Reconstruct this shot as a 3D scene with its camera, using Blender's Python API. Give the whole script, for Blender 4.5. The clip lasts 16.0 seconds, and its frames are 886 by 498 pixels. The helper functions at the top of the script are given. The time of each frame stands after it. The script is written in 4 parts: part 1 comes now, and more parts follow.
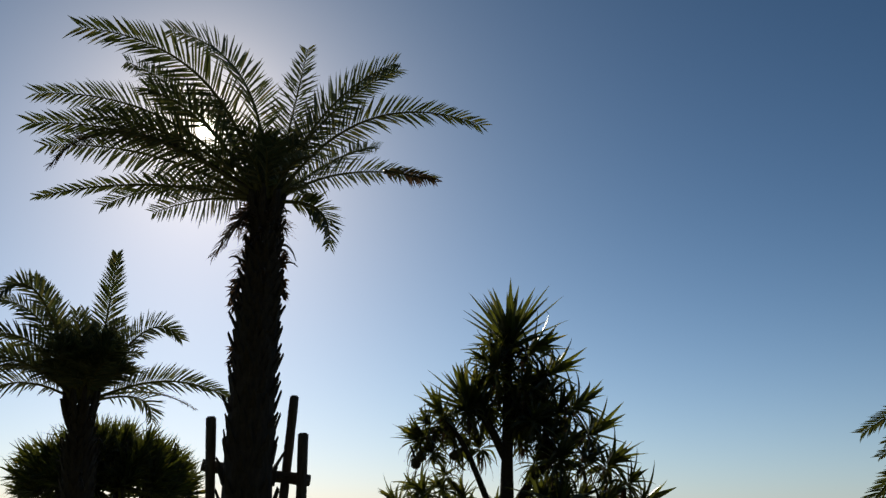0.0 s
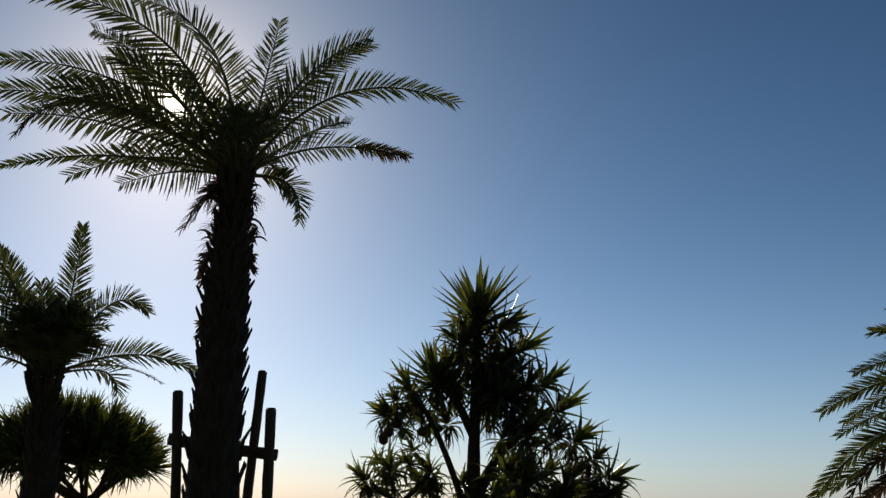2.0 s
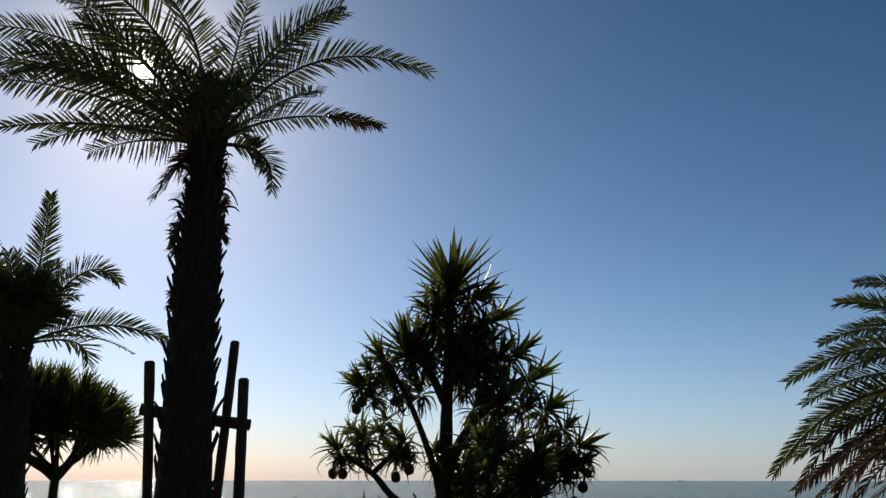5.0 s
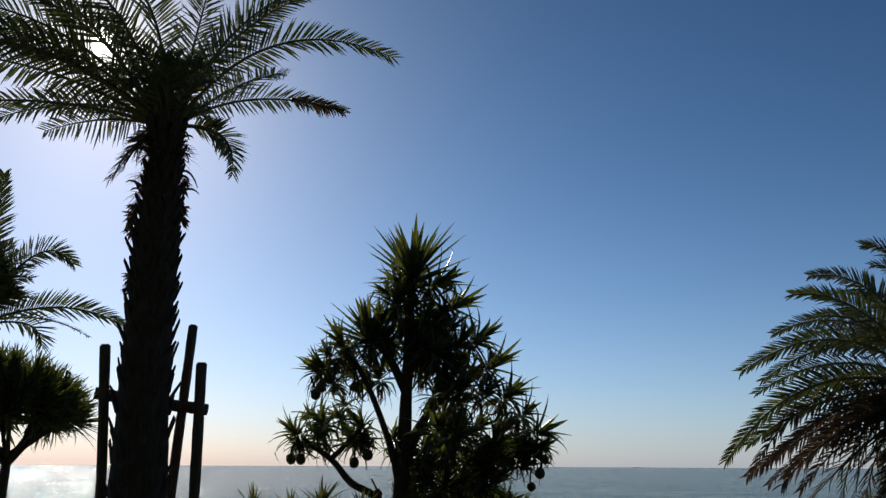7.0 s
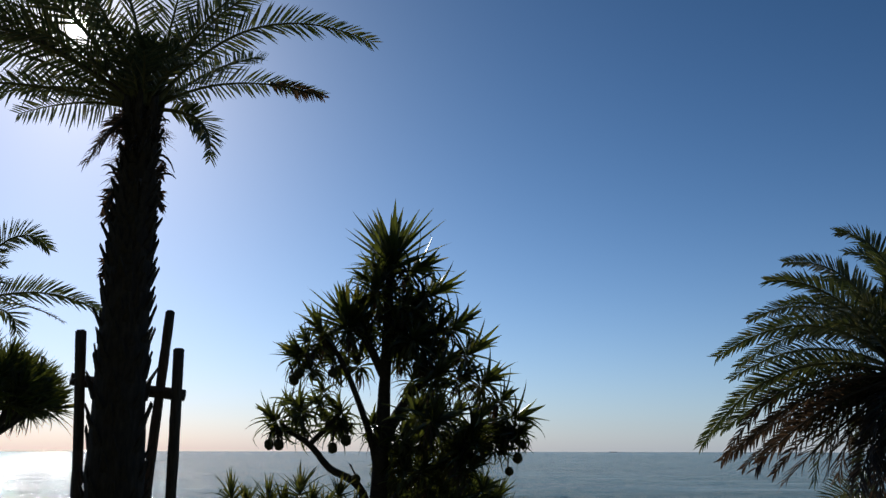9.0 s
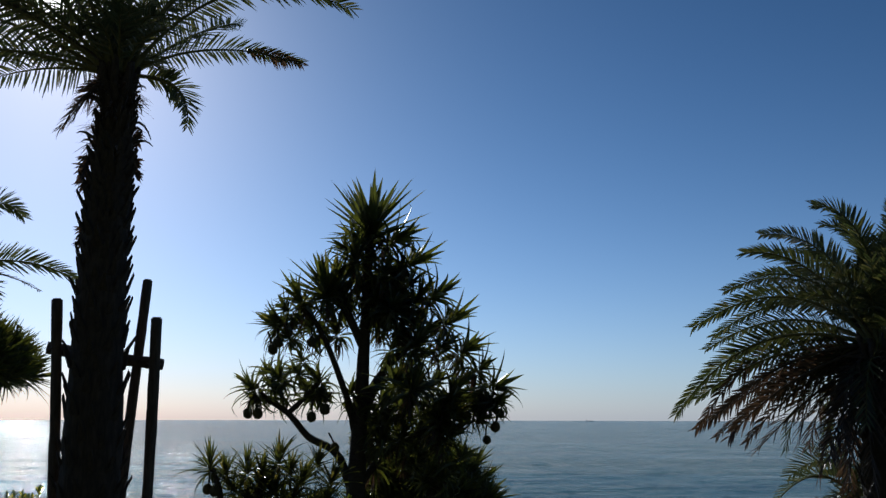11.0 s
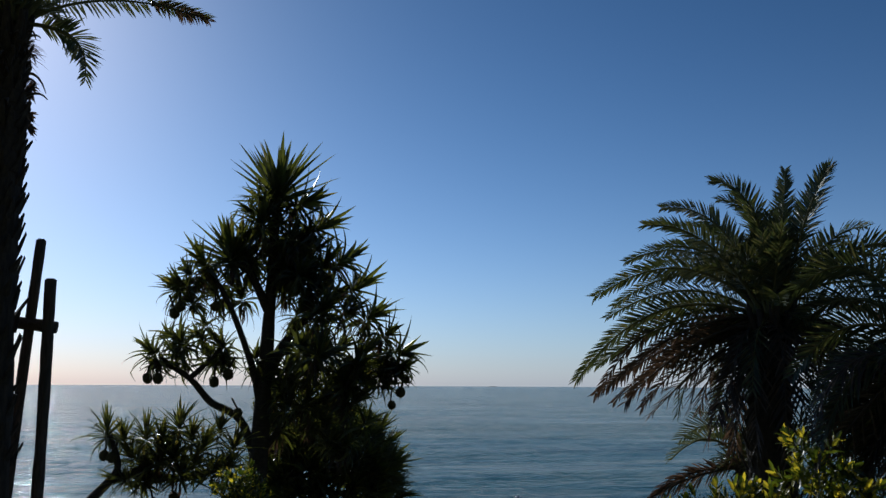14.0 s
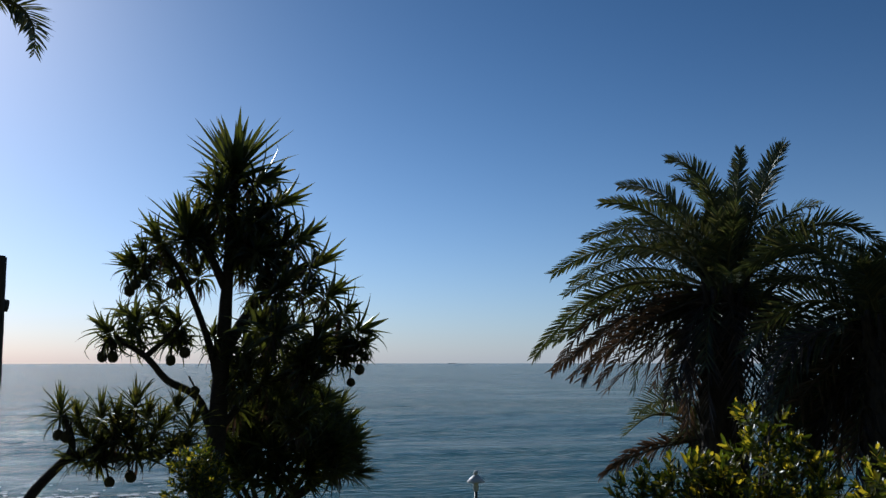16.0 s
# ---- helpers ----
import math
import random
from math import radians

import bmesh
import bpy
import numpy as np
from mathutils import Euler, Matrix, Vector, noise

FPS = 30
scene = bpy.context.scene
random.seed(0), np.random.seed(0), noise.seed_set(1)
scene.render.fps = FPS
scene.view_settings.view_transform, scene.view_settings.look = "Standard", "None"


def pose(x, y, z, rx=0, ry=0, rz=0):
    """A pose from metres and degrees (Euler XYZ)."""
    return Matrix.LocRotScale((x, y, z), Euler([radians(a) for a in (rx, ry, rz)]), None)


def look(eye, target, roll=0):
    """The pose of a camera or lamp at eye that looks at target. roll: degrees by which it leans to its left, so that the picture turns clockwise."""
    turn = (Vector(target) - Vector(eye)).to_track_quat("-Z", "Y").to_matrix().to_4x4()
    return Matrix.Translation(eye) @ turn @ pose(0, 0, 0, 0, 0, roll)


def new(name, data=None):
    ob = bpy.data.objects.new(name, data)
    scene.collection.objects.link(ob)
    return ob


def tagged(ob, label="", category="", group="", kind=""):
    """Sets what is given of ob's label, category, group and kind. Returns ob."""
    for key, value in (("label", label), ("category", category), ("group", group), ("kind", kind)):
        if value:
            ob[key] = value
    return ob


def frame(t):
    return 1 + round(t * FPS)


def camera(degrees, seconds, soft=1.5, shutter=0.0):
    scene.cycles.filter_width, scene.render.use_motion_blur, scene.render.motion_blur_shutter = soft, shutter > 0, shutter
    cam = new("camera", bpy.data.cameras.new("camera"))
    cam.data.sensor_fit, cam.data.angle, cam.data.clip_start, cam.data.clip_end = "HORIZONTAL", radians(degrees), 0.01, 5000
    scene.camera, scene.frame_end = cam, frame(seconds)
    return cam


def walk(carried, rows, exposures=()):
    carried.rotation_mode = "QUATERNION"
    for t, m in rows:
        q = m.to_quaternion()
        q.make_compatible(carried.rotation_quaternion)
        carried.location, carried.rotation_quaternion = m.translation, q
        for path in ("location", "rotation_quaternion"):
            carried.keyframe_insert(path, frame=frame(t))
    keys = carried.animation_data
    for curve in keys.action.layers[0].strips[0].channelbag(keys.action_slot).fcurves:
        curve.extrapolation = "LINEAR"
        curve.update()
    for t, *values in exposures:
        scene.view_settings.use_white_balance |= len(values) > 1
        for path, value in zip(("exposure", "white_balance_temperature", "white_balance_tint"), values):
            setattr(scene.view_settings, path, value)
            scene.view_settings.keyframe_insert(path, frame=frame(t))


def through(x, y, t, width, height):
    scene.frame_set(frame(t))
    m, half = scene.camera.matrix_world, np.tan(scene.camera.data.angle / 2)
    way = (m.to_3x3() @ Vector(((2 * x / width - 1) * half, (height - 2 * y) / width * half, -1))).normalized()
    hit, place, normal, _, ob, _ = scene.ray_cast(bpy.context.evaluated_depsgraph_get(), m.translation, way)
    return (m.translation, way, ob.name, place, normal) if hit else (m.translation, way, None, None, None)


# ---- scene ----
cam = camera(54.64, 16.0, soft=1.45)
PATH = [  # seconds, tilt, lean, turn: the head turns on a tripod, 1.6 m over the terrace
    (0.0, 108.41, 0.04, 6.55), (0.5, 108.08, 0.03, 6.38), (1.0, 107.72, 0.10, 6.15), (1.5, 107.29, 0.23, 5.40),
    (2.0, 106.89, 0.32, 4.49), (2.5, 106.50, 0.31, 3.96), (3.0, 106.16, 0.20, 3.70), (3.5, 105.80, 0.19, 3.44),
    (4.0, 105.48, 0.10, 3.06), (6.3, 104.30, 0.12, 1.39), (6.5, 104.20, 0.14, 0.98), (7.0, 104.06, 0.26, 0.00),
    (7.5, 103.96, 0.17, -0.52), (8.0, 103.74, 0.13, -0.86), (8.5, 103.46, 0.11, -1.13), (10.8, 101.38, 0.11, -2.72),
    (11.0, 101.14, 0.12, -2.86), (11.5, 100.71, 0.18, -3.72), (12.0, 100.25, 0.22, -4.46), (12.5, 99.88, 0.23, -6.26),
    (13.0, 99.55, 0.23, -7.37), (13.5, 99.23, 0.26, -8.14), (14.0, 98.93, 0.26, -9.06), (14.5, 98.60, 0.17, -9.78),
    (15.0, 98.21, 0.06, -10.33), (15.5, 97.84, 0.03, -10.99), (16.0, 97.43, -0.03, -11.81),
]
EYE = (0.0, 0.0, 1.6)
EXPOSURE = [(0.0, -0.28, 6950, 5), (7.0, -0.31, 6100, 7), (16.0, -0.32, 5680, 7)]


def heading(tilt, lean, turn):
    return pose(*EYE, 0, 0, turn) @ pose(0, 0, 0, tilt, 0, 0) @ pose(0, 0, 0, 0, 0, lean)


walk(cam, [(t, heading(tilt, lean, turn)) for t, tilt, lean, turn in PATH], EXPOSURE)

# ---- sky and sun ----
SUN_TURN, SUN_HEIGHT = 23.6, 25.4  # degrees left of ahead, and up
SEA = -12.4
world = bpy.data.worlds.new("sky")
scene.world = world
world.use_nodes = True
wn = world.node_tree.nodes
sky = wn.new("ShaderNodeTexSky")
sky.sky_type, sky.sun_disc = "NISHITA", False
sky.sun_elevation, sky.sun_rotation = radians(SUN_HEIGHT), radians(-SUN_TURN)
sky.altitude, sky.air_density, sky.dust_density, sky.ozone_density = 250.0, 0.66, 0.34, 2.5
to_sun = Euler((0, 0, radians(SUN_TURN))).to_matrix() @ Vector((0, math.cos(radians(SUN_HEIGHT)), math.sin(radians(SUN_HEIGHT))))
wn["Background"].inputs[1].default_value = 0.0745


def sky_node(kind, operation="", **values):
    """A node of the sky; numbers and sockets by their socket's place."""
    node = wn.new(kind)
    if operation:
        node.operation = operation
    for key, value in values.items():
        socket = node.inputs[int(key[1:])]
        if isinstance(value, bpy.types.NodeSocket):
            world.node_tree.links.new(value, socket)
        else:
            socket.default_value = value
    return node


# a clear, dry sky: deep blue far from the sun, pale haze low over the sea, an aureole round the sun
pale = sky_node("ShaderNodeHueSaturation", _0=0.492, _1=0.97, _4=sky.outputs[0])
parts = sky_node("ShaderNodeSeparateXYZ", _0=sky_node("ShaderNodeVectorMath", "SCALE", _0=pale.outputs[0], _3=1 / 3.4).outputs[0])
deep = sky_node("ShaderNodeCombineXYZ", **{f"_{k}": sky_node("ShaderNodeMath", "POWER", _0=parts.outputs[k], _1=g).outputs[0] for k, g in enumerate((1.48, 1.39, 1.36))})
deep = sky_node("ShaderNodeVectorMath", "SCALE", _0=deep.outputs[0], _3=3.4)
way = sky_node("ShaderNodeTexCoord").outputs["Generated"]
height = sky_node("ShaderNodeMath", "ABSOLUTE", _0=sky_node("ShaderNodeSeparateXYZ", _0=way).outputs[2])
haze = sky_node("ShaderNodeMath", "EXPONENT", _0=sky_node("ShaderNodeMath", "MULTIPLY", _0=height.outputs[0], _1=-10.5).outputs[0])
haze = sky_node("ShaderNodeMath", "MULTIPLY", _0=haze.outputs[0], _1=0.84)
hazy = wn.new("ShaderNodeMix")
hazy.data_type = "RGBA"
world.node_tree.links.new(haze.outputs[0], hazy.inputs["Factor"])
world.node_tree.links.new(deep.outputs[0], hazy.inputs["A"])
hazy.inputs["B"].default_value = (6.3, 6.6, 7.2, 1)
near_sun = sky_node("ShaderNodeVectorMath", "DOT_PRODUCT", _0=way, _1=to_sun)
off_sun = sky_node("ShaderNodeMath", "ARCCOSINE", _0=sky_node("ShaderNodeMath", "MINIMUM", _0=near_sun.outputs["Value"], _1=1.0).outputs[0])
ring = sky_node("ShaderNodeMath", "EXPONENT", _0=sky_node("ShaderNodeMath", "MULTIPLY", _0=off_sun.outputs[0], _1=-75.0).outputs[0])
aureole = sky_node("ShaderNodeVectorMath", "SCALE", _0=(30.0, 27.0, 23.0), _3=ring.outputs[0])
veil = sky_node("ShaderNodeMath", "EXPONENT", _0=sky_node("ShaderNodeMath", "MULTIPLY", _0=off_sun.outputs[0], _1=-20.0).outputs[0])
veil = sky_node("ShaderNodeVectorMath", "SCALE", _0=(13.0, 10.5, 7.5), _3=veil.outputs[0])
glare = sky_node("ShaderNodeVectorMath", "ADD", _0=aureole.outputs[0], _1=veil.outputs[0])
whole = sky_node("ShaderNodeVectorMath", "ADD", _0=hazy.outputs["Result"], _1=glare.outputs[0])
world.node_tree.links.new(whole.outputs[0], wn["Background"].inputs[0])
sun = new("sun", bpy.data.lights.new("sun", "SUN"))
sun.data.energy, sun.data.angle, sun.data.color = 3.6, radians(0.53), (1.0, 0.95, 0.86)
sun.matrix_world = look(to_sun * 50, (0, 0, 0))


# ---- materials ----
class Nodes:
    """A node material with its principled shader, and short ways to add nodes."""

    def __init__(self, name, rough=0.6, colour=(0.5, 0.5, 0.5), metal=0.0):
        self.mat = bpy.data.materials.new(name)
        self.mat.use_nodes = True
        self.tree = self.mat.node_tree
        self.shader = self.tree.nodes["Principled BSDF"]
        self.out = self.tree.nodes["Material Output"]
        self.set(self.shader, "Roughness", rough)
        self.set(self.shader, "Base Color", (*colour, 1))
        self.set(self.shader, "Metallic", metal)

    def set(self, node, socket, value):
        if isinstance(value, bpy.types.NodeSocket):
            self.tree.links.new(value, node.inputs[socket])
        else:
            node.inputs[socket].default_value = value

    def add(self, kind, **values):
        node = self.tree.nodes.new(kind)
        for key, value in values.items():
            self.set(node, key, value)
        return node

    def place(self, scale=(1, 1, 1), world_space=False):
        co = self.add("ShaderNodeTexCoord")
        m = self.add("ShaderNodeMapping", Scale=scale)
        if world_space:
            self.set(m, "Vector", self.add("ShaderNodeNewGeometry").outputs["Position"])
        else:
            self.set(m, "Vector", co.outputs["Object"])
        return m.outputs[0]

    def noise(self, vector, scale, detail=4.0, rough=0.55):
        n = self.add("ShaderNodeTexNoise", Vector=vector, Scale=scale, Detail=detail, Roughness=rough)
        return n.outputs["Fac"]

    def ramp(self, factor, stops):
        r = self.add("ShaderNodeValToRGB", Fac=factor)
        while len(r.color_ramp.elements) < len(stops):
            r.color_ramp.elements.new(0.5)
        for e, (p, c) in zip(r.color_ramp.elements, stops):
            e.position, e.color = p, (*c, 1) if len(c) == 3 else c
        return r.outputs["Color"]

    def bump(self, height, strength=0.4, distance=0.02, under=None):
        b = self.add("ShaderNodeBump", Height=height, Strength=strength, Distance=distance)
        if under:
            self.set(b, "Normal", under)
        return b.outputs[0]


def leaf_material(name, dark, light, tip=None, glow=0.35, rough=0.42, lit=(2.3, 2.1, 1.3), stops=(0.2, 0.62, 0.86), sheen=0.3, wax=0.0):
    """Living leaf: each blade a shade of its own, glossy above, letting some sun through."""
    n = Nodes(name, rough)
    geo = n.add("ShaderNodeNewGeometry")
    mix = n.add("ShaderNodeMath")
    mix.operation = "ADD"
    n.set(mix, 0, geo.outputs["Random Per Island"])
    n.set(mix, 1, n.noise(n.place(), 9.0))
    half = n.add("ShaderNodeMath")
    half.operation = "MULTIPLY"
    n.set(half, 0, mix.outputs[0])
    n.set(half, 1, 0.5)
    colour = n.ramp(half.outputs[0], list(zip(stops, (dark, light, tip))))
    n.set(n.shader, "Base Color", colour)
    n.set(n.shader, "Normal", n.bump(n.noise(n.place((1, 1, 1)), 120.0), 0.25, 0.003))
    n.set(n.shader, "Specular IOR Level", sheen)
    n.set(n.shader, "Coat Weight", wax)
    n.set(n.shader, "Coat Roughness", 0.3)
    sunny = n.add("ShaderNodeVectorMath")
    sunny.operation = "MULTIPLY"
    n.set(sunny, 0, colour)
    n.set(sunny, 1, lit)
    through = n.add("ShaderNodeBsdfTranslucent", Color=sunny.outputs[0])
    both = n.add("ShaderNodeMixShader", Fac=glow)
    n.set(both, 1, n.shader.outputs[0])
    n.set(both, 2, through.outputs[0])
    n.set(n.out, "Surface", both.outputs[0])
    return n.mat


def bark_material(name, dark, light, scale=(14, 14, 3), depth=0.02):
    n = Nodes(name, 0.9)
    v = n.place(scale)
    grain, patch = n.noise(v, 2.0, 6.0, 0.65), n.noise(n.place(), 2.2)
    n.set(n.shader, "Base Color", n.ramp(grain, [(0.3, dark), (0.7, light)]))
    n.set(n.shader, "Normal", n.bump(grain, 0.8, depth, n.bump(patch, 0.4, 0.03)))
    return n.mat


PALM_LEAF = leaf_material("palm_leaflet", (0.030, 0.043, 0.016), (0.075, 0.092, 0.035), (0.17, 0.15, 0.07), 0.24, 0.42, (1.9, 1.8, 1.0), (0.2, 0.57, 0.79), 0.8, 0.3)
DRY_LEAF = leaf_material("dry_leaflet", (0.030, 0.021, 0.015), (0.075, 0.050, 0.033), (0.20, 0.14, 0.10), 0.22, 0.42, (2.3, 1.8, 1.35), sheen=0.7, wax=0.15)
RACHIS = bark_material("frond_stalk", (0.09, 0.09, 0.03), (0.20, 0.17, 0.07), (40, 40, 6), 0.004)
PALM_BARK = bark_material("palm_bark", (0.025, 0.018, 0.013), (0.09, 0.065, 0.045))
LEAF_BASE = bark_material("palm_leaf_base", (0.025, 0.018, 0.012), (0.08, 0.058, 0.04), (20, 20, 5), 0.01)
SCREW_LEAF = leaf_material("screw_pine_leaf", (0.024, 0.030, 0.012), (0.066, 0.076, 0.022), (0.20, 0.15, 0.055), 0.46, 0.42, (2.4, 2.2, 0.9), sheen=0.9, wax=0.5)
SCREW_BARK = bark_material("screw_pine_bark", (0.025, 0.020, 0.016), (0.07, 0.056, 0.044), (8, 8, 22), 0.012)
FRUIT = bark_material("screw_pine_fruit", (0.035, 0.04, 0.018), (0.11, 0.085, 0.03), (18, 18, 18), 0.02)
STAKE_WOOD = bark_material("stake_wood", (0.045, 0.033, 0.025), (0.13, 0.10, 0.075), (26, 26, 3), 0.008)
# dark and yellow stops put shaded and sunlit leaves into the colour
SHRUB_LEAF = leaf_material("shrub_leaf", (0.014, 0.024, 0.005), (0.060, 0.078, 0.012), (0.27, 0.23, 0.03), 0.58, 0.4, (3.5, 3.1, 1.1), (0.36, 0.57, 0.71), 0.7, 0.6)
TWIG = bark_material("twig_bark", (0.05, 0.04, 0.03), (0.14, 0.11, 0.08))


def ground_material():
    n = Nodes("coastal_ground", 0.95)
    v = n.place((1, 1, 1), True)
    patch, grain = n.noise(v, 0.25, 5.0), n.noise(v, 18.0, 6.0, 0.7)
    base = n.ramp(patch, [(0.35, (0.035, 0.045, 0.016)), (0.55, (0.06, 0.065, 0.028)), (0.72, (0.16, 0.13, 0.09))])
    n.set(n.shader, "Base Color", base)
    n.set(n.shader, "Normal", n.bump(grain, 0.7, 0.03))
    return n.mat


def sea_material():
    n = Nodes("sea_water", 0.22, (0.012, 0.055, 0.075))
    n.set(n.shader, "IOR", 1.33)
    n.set(n.shader, "Specular IOR Level", 0.13)
    drift = n.noise(n.place((0.010, 0.055, 1), True), 1.0, 5.0, 0.6)
    ripple, chop = n.noise(n.place((0.55, 1.0, 1.0), True), 1.0, 1.2, 0.5), n.noise(n.place((1, 1, 1), True), 4.5, 2.0)
    swell = n.noise(n.place((0.10, 0.45, 1.0), True), 0.35, 4.0, 0.6)
    murk = n.ramp(drift, [(0.36, (0.014, 0.070, 0.080)), (0.50, (0.026, 0.100, 0.112)), (0.57, (0.075, 0.155, 0.165)), (0.63, (0.22, 0.28, 0.28))])
    n.set(n.shader, "Base Color", murk)
    n.set(n.shader, "Roughness", n.ramp(drift, [(0.3, (0.06, 0.06, 0.06)), (0.7, (0.12, 0.12, 0.12))]))
    slick = n.ramp(n.noise(n.place((0.010, 0.030, 1), True), 1.0, 4.0, 0.6), [(0.40, (0.25, 0.25, 0.25)), (0.58, (0.85, 0.85, 0.85))])
    n.set(n.shader, "Normal", n.bump(ripple, slick, 1.0, n.bump(swell, 0.8, 0.9, n.bump(chop, 1.0, 0.09))))
    body = n.add("ShaderNodeBsdfDiffuse", Color=murk)  # light scattered up out of the water, which breaks the mirror
    both = n.add("ShaderNodeMixShader", Fac=0.28)
    n.set(both, 1, n.shader.outputs[0])
    n.set(both, 2, body.outputs[0])
    n.set(n.out, "Surface", both.outputs[0])
    return n.mat


def foam_material():
    n = Nodes("surf_foam", 0.8)
    v = n.place((1, 1, 1), True)
    n.set(n.shader, "Base Color", n.ramp(n.noise(v, 1.2, 6.0), [(0.3, (0.62, 0.66, 0.68)), (0.6, (0.84, 0.85, 0.85))]))
    n.set(n.shader, "Normal", n.bump(n.noise(v, 4.0, 5.0), 0.8, 0.1))
    return n.mat


def paint_material(name, colour, rough=0.45, metal=0.0):
    n = Nodes(name, rough, colour, metal)
    worn = n.noise(n.place(), 7.0, 6.0, 0.7)
    low, high = tuple(c * 0.78 for c in colour), tuple(min(1, c * 1.05) for c in colour)
    n.set(n.shader, "Base Color", n.ramp(worn, [(0.35, low), (0.6, high)]))
    n.set(n.shader, "Normal", n.bump(worn, 0.15, 0.004))
    return n.mat


GROUND, WATER, FOAM = ground_material(), sea_material(), foam_material()
WHITE_PAINT = paint_material("white_paint", (0.78, 0.78, 0.76))
DARK_PAINT = paint_material("dark_paint", (0.06, 0.065, 0.065))
TEAL_CLOTH = paint_material("teal_cloth", (0.05, 0.30, 0.26), 0.85)
STEEL = paint_material("ship_steel", (0.10, 0.12, 0.15))
n = Nodes("sun_glow")
shine, clear, glow = n.add("ShaderNodeEmission", Color=(1, 0.95, 0.86, 1), Strength=60.0), n.add("ShaderNodeBsdfTransparent"), n.add("ShaderNodeAddShader")
n.set(glow, 0, shine.outputs[0])
n.set(glow, 1, clear.outputs[0])
n.set(n.out, "Surface", glow.outputs[0])
SUN_GLOW = n.mat


# ---- ways to build ----
def mesh_of(name, bm, material, smooth=False):
    me = bpy.data.meshes.new(name)
    bm.to_mesh(me)
    bm.free()
    me.materials.append(material)
    if smooth:
        me.shade_smooth()
    return me


def raw_mesh(name, verts, faces, material, smooth=False):
    me = bpy.data.meshes.new(name)
    me.from_pydata([tuple(v) for v in verts], [], faces)
    me.materials.append(material)
    if smooth:
        me.shade_smooth()
    return me


def child(name, me, parent, m=None, label="", kind=""):
    ob = new(name, me)
    ob.parent = parent
    if m is not None:
        ob.matrix_basis = m
    return tagged(ob, label, kind=kind)


def thing(name, m, label, category, group="", kind=""):
    ob = new(name)
    ob.empty_display_size = 0.1
    ob.matrix_basis = m
    return tagged(ob, label, category, group, kind)


def tube(points, radii, sides=8, rough=0.0, rng=None):
    """Verts and faces of a tapered limb along points, closed at both ends."""
    pts = [Vector(p) for p in points]
    verts, faces = [], []
    ref = Vector((0.31, 0.94, 0.12))
    for i, p in enumerate(pts):
        t = (pts[min(i + 1, len(pts) - 1)] - pts[max(i - 1, 0)]).normalized()
        a = t.cross(ref).normalized()
        b = t.cross(a)
        for k in range(sides):
            w = 2 * math.pi * k / sides
            r = radii[i] * (1 + (rng.uniform(-rough, rough) if rng else 0))
            verts.append(p + a * math.cos(w) * r + b * math.sin(w) * r)
    for i in range(len(pts) - 1):
        for k in range(sides):
            j = (k + 1) % sides
            faces.append((i * sides + k, i * sides + j, (i + 1) * sides + j, (i + 1) * sides + k))
    faces.append(tuple(range(sides))[::-1])
    faces.append(tuple(range((len(pts) - 1) * sides, len(pts) * sides)))
    return verts, faces


def curve_points(a, c, b, steps):
    a, c, b = Vector(a), Vector(c), Vector(b)
    out = []
    for i in range(steps + 1):
        s = i / steps
        out.append(a * (1 - s) ** 2 + c * 2 * s * (1 - s) + b * s * s)
    return out


def smooth_line(points, steps):
    """A soft line through points (Catmull-Rom)."""
    p = [Vector(q) for q in points]
    p = [p[0] * 2 - p[1], *p, p[-1] * 2 - p[-2]]
    out = []
    for i in range(1, len(p) - 2):
        for k in range(steps):
            s = k / steps
            out.append(0.5 * (2 * p[i] + (p[i + 1] - p[i - 1]) * s + (2 * p[i - 1] - 5 * p[i] + 4 * p[i + 1] - p[i + 2]) * s * s
                              + (3 * p[i] - p[i - 1] - 3 * p[i + 1] + p[i + 2]) * s ** 3))
    out.append(p[-2])
    return out


# ---- sea, shore and ground ----
def ground_height(x, y):
    """An unseen hill added behind the terrace to cut sky light; before it a bank, a path, a beach and the sea floor."""
    stops = [(-1e5, 90.0), (-110, 75.0), (-50, 38.0), (-9, 1.0), (-6, 0.0), (9.2, 0.0), (13.5, -1.7), (20, -5.2), (27, -6.4), (36, -9.0), (70, -11.4), (86, -12.45), (140, -15), (1e5, -16)]
    d = y + 0.04 * x + 0.5 * math.sin(x * 0.21)
    for (d0, z0), (d1, z1) in zip(stops, stops[1:]):
        if d <= d1:
            return z0 + (z1 - z0) * (d - d0) / (d1 - d0) + (0.06 * noise.noise((x * 0.6, y * 0.6, 0)) if abs(x) + abs(y) < 120 else 0)


def spread(near, step, far):
    out, v = [], 0.0
    while v < far:
        out.append(v)
        v += step if v < near else max(step, (v - near) * 0.35)
    return [-q for q in out[:0:-1]] + out + [far]


def build_ground():
    xs, ys = [-4800.0] + spread(40, 1.0, 4800), [-4800.0] + spread(100, 1.0, 4800)
    verts = [(x, y, ground_height(x, y)) for y in ys for x in xs]
    w = len(xs)
    faces = [(j * w + i, j * w + i + 1, (j + 1) * w + i + 1, (j + 1) * w + i) for j in range(len(ys) - 1) for i in range(w - 1)]
    ob = new("ground", raw_mesh("ground", verts, faces, GROUND, True))
    tagged(ob, "grassy coastal terrace sloping down to a sandy beach", "ground", kind="structure")


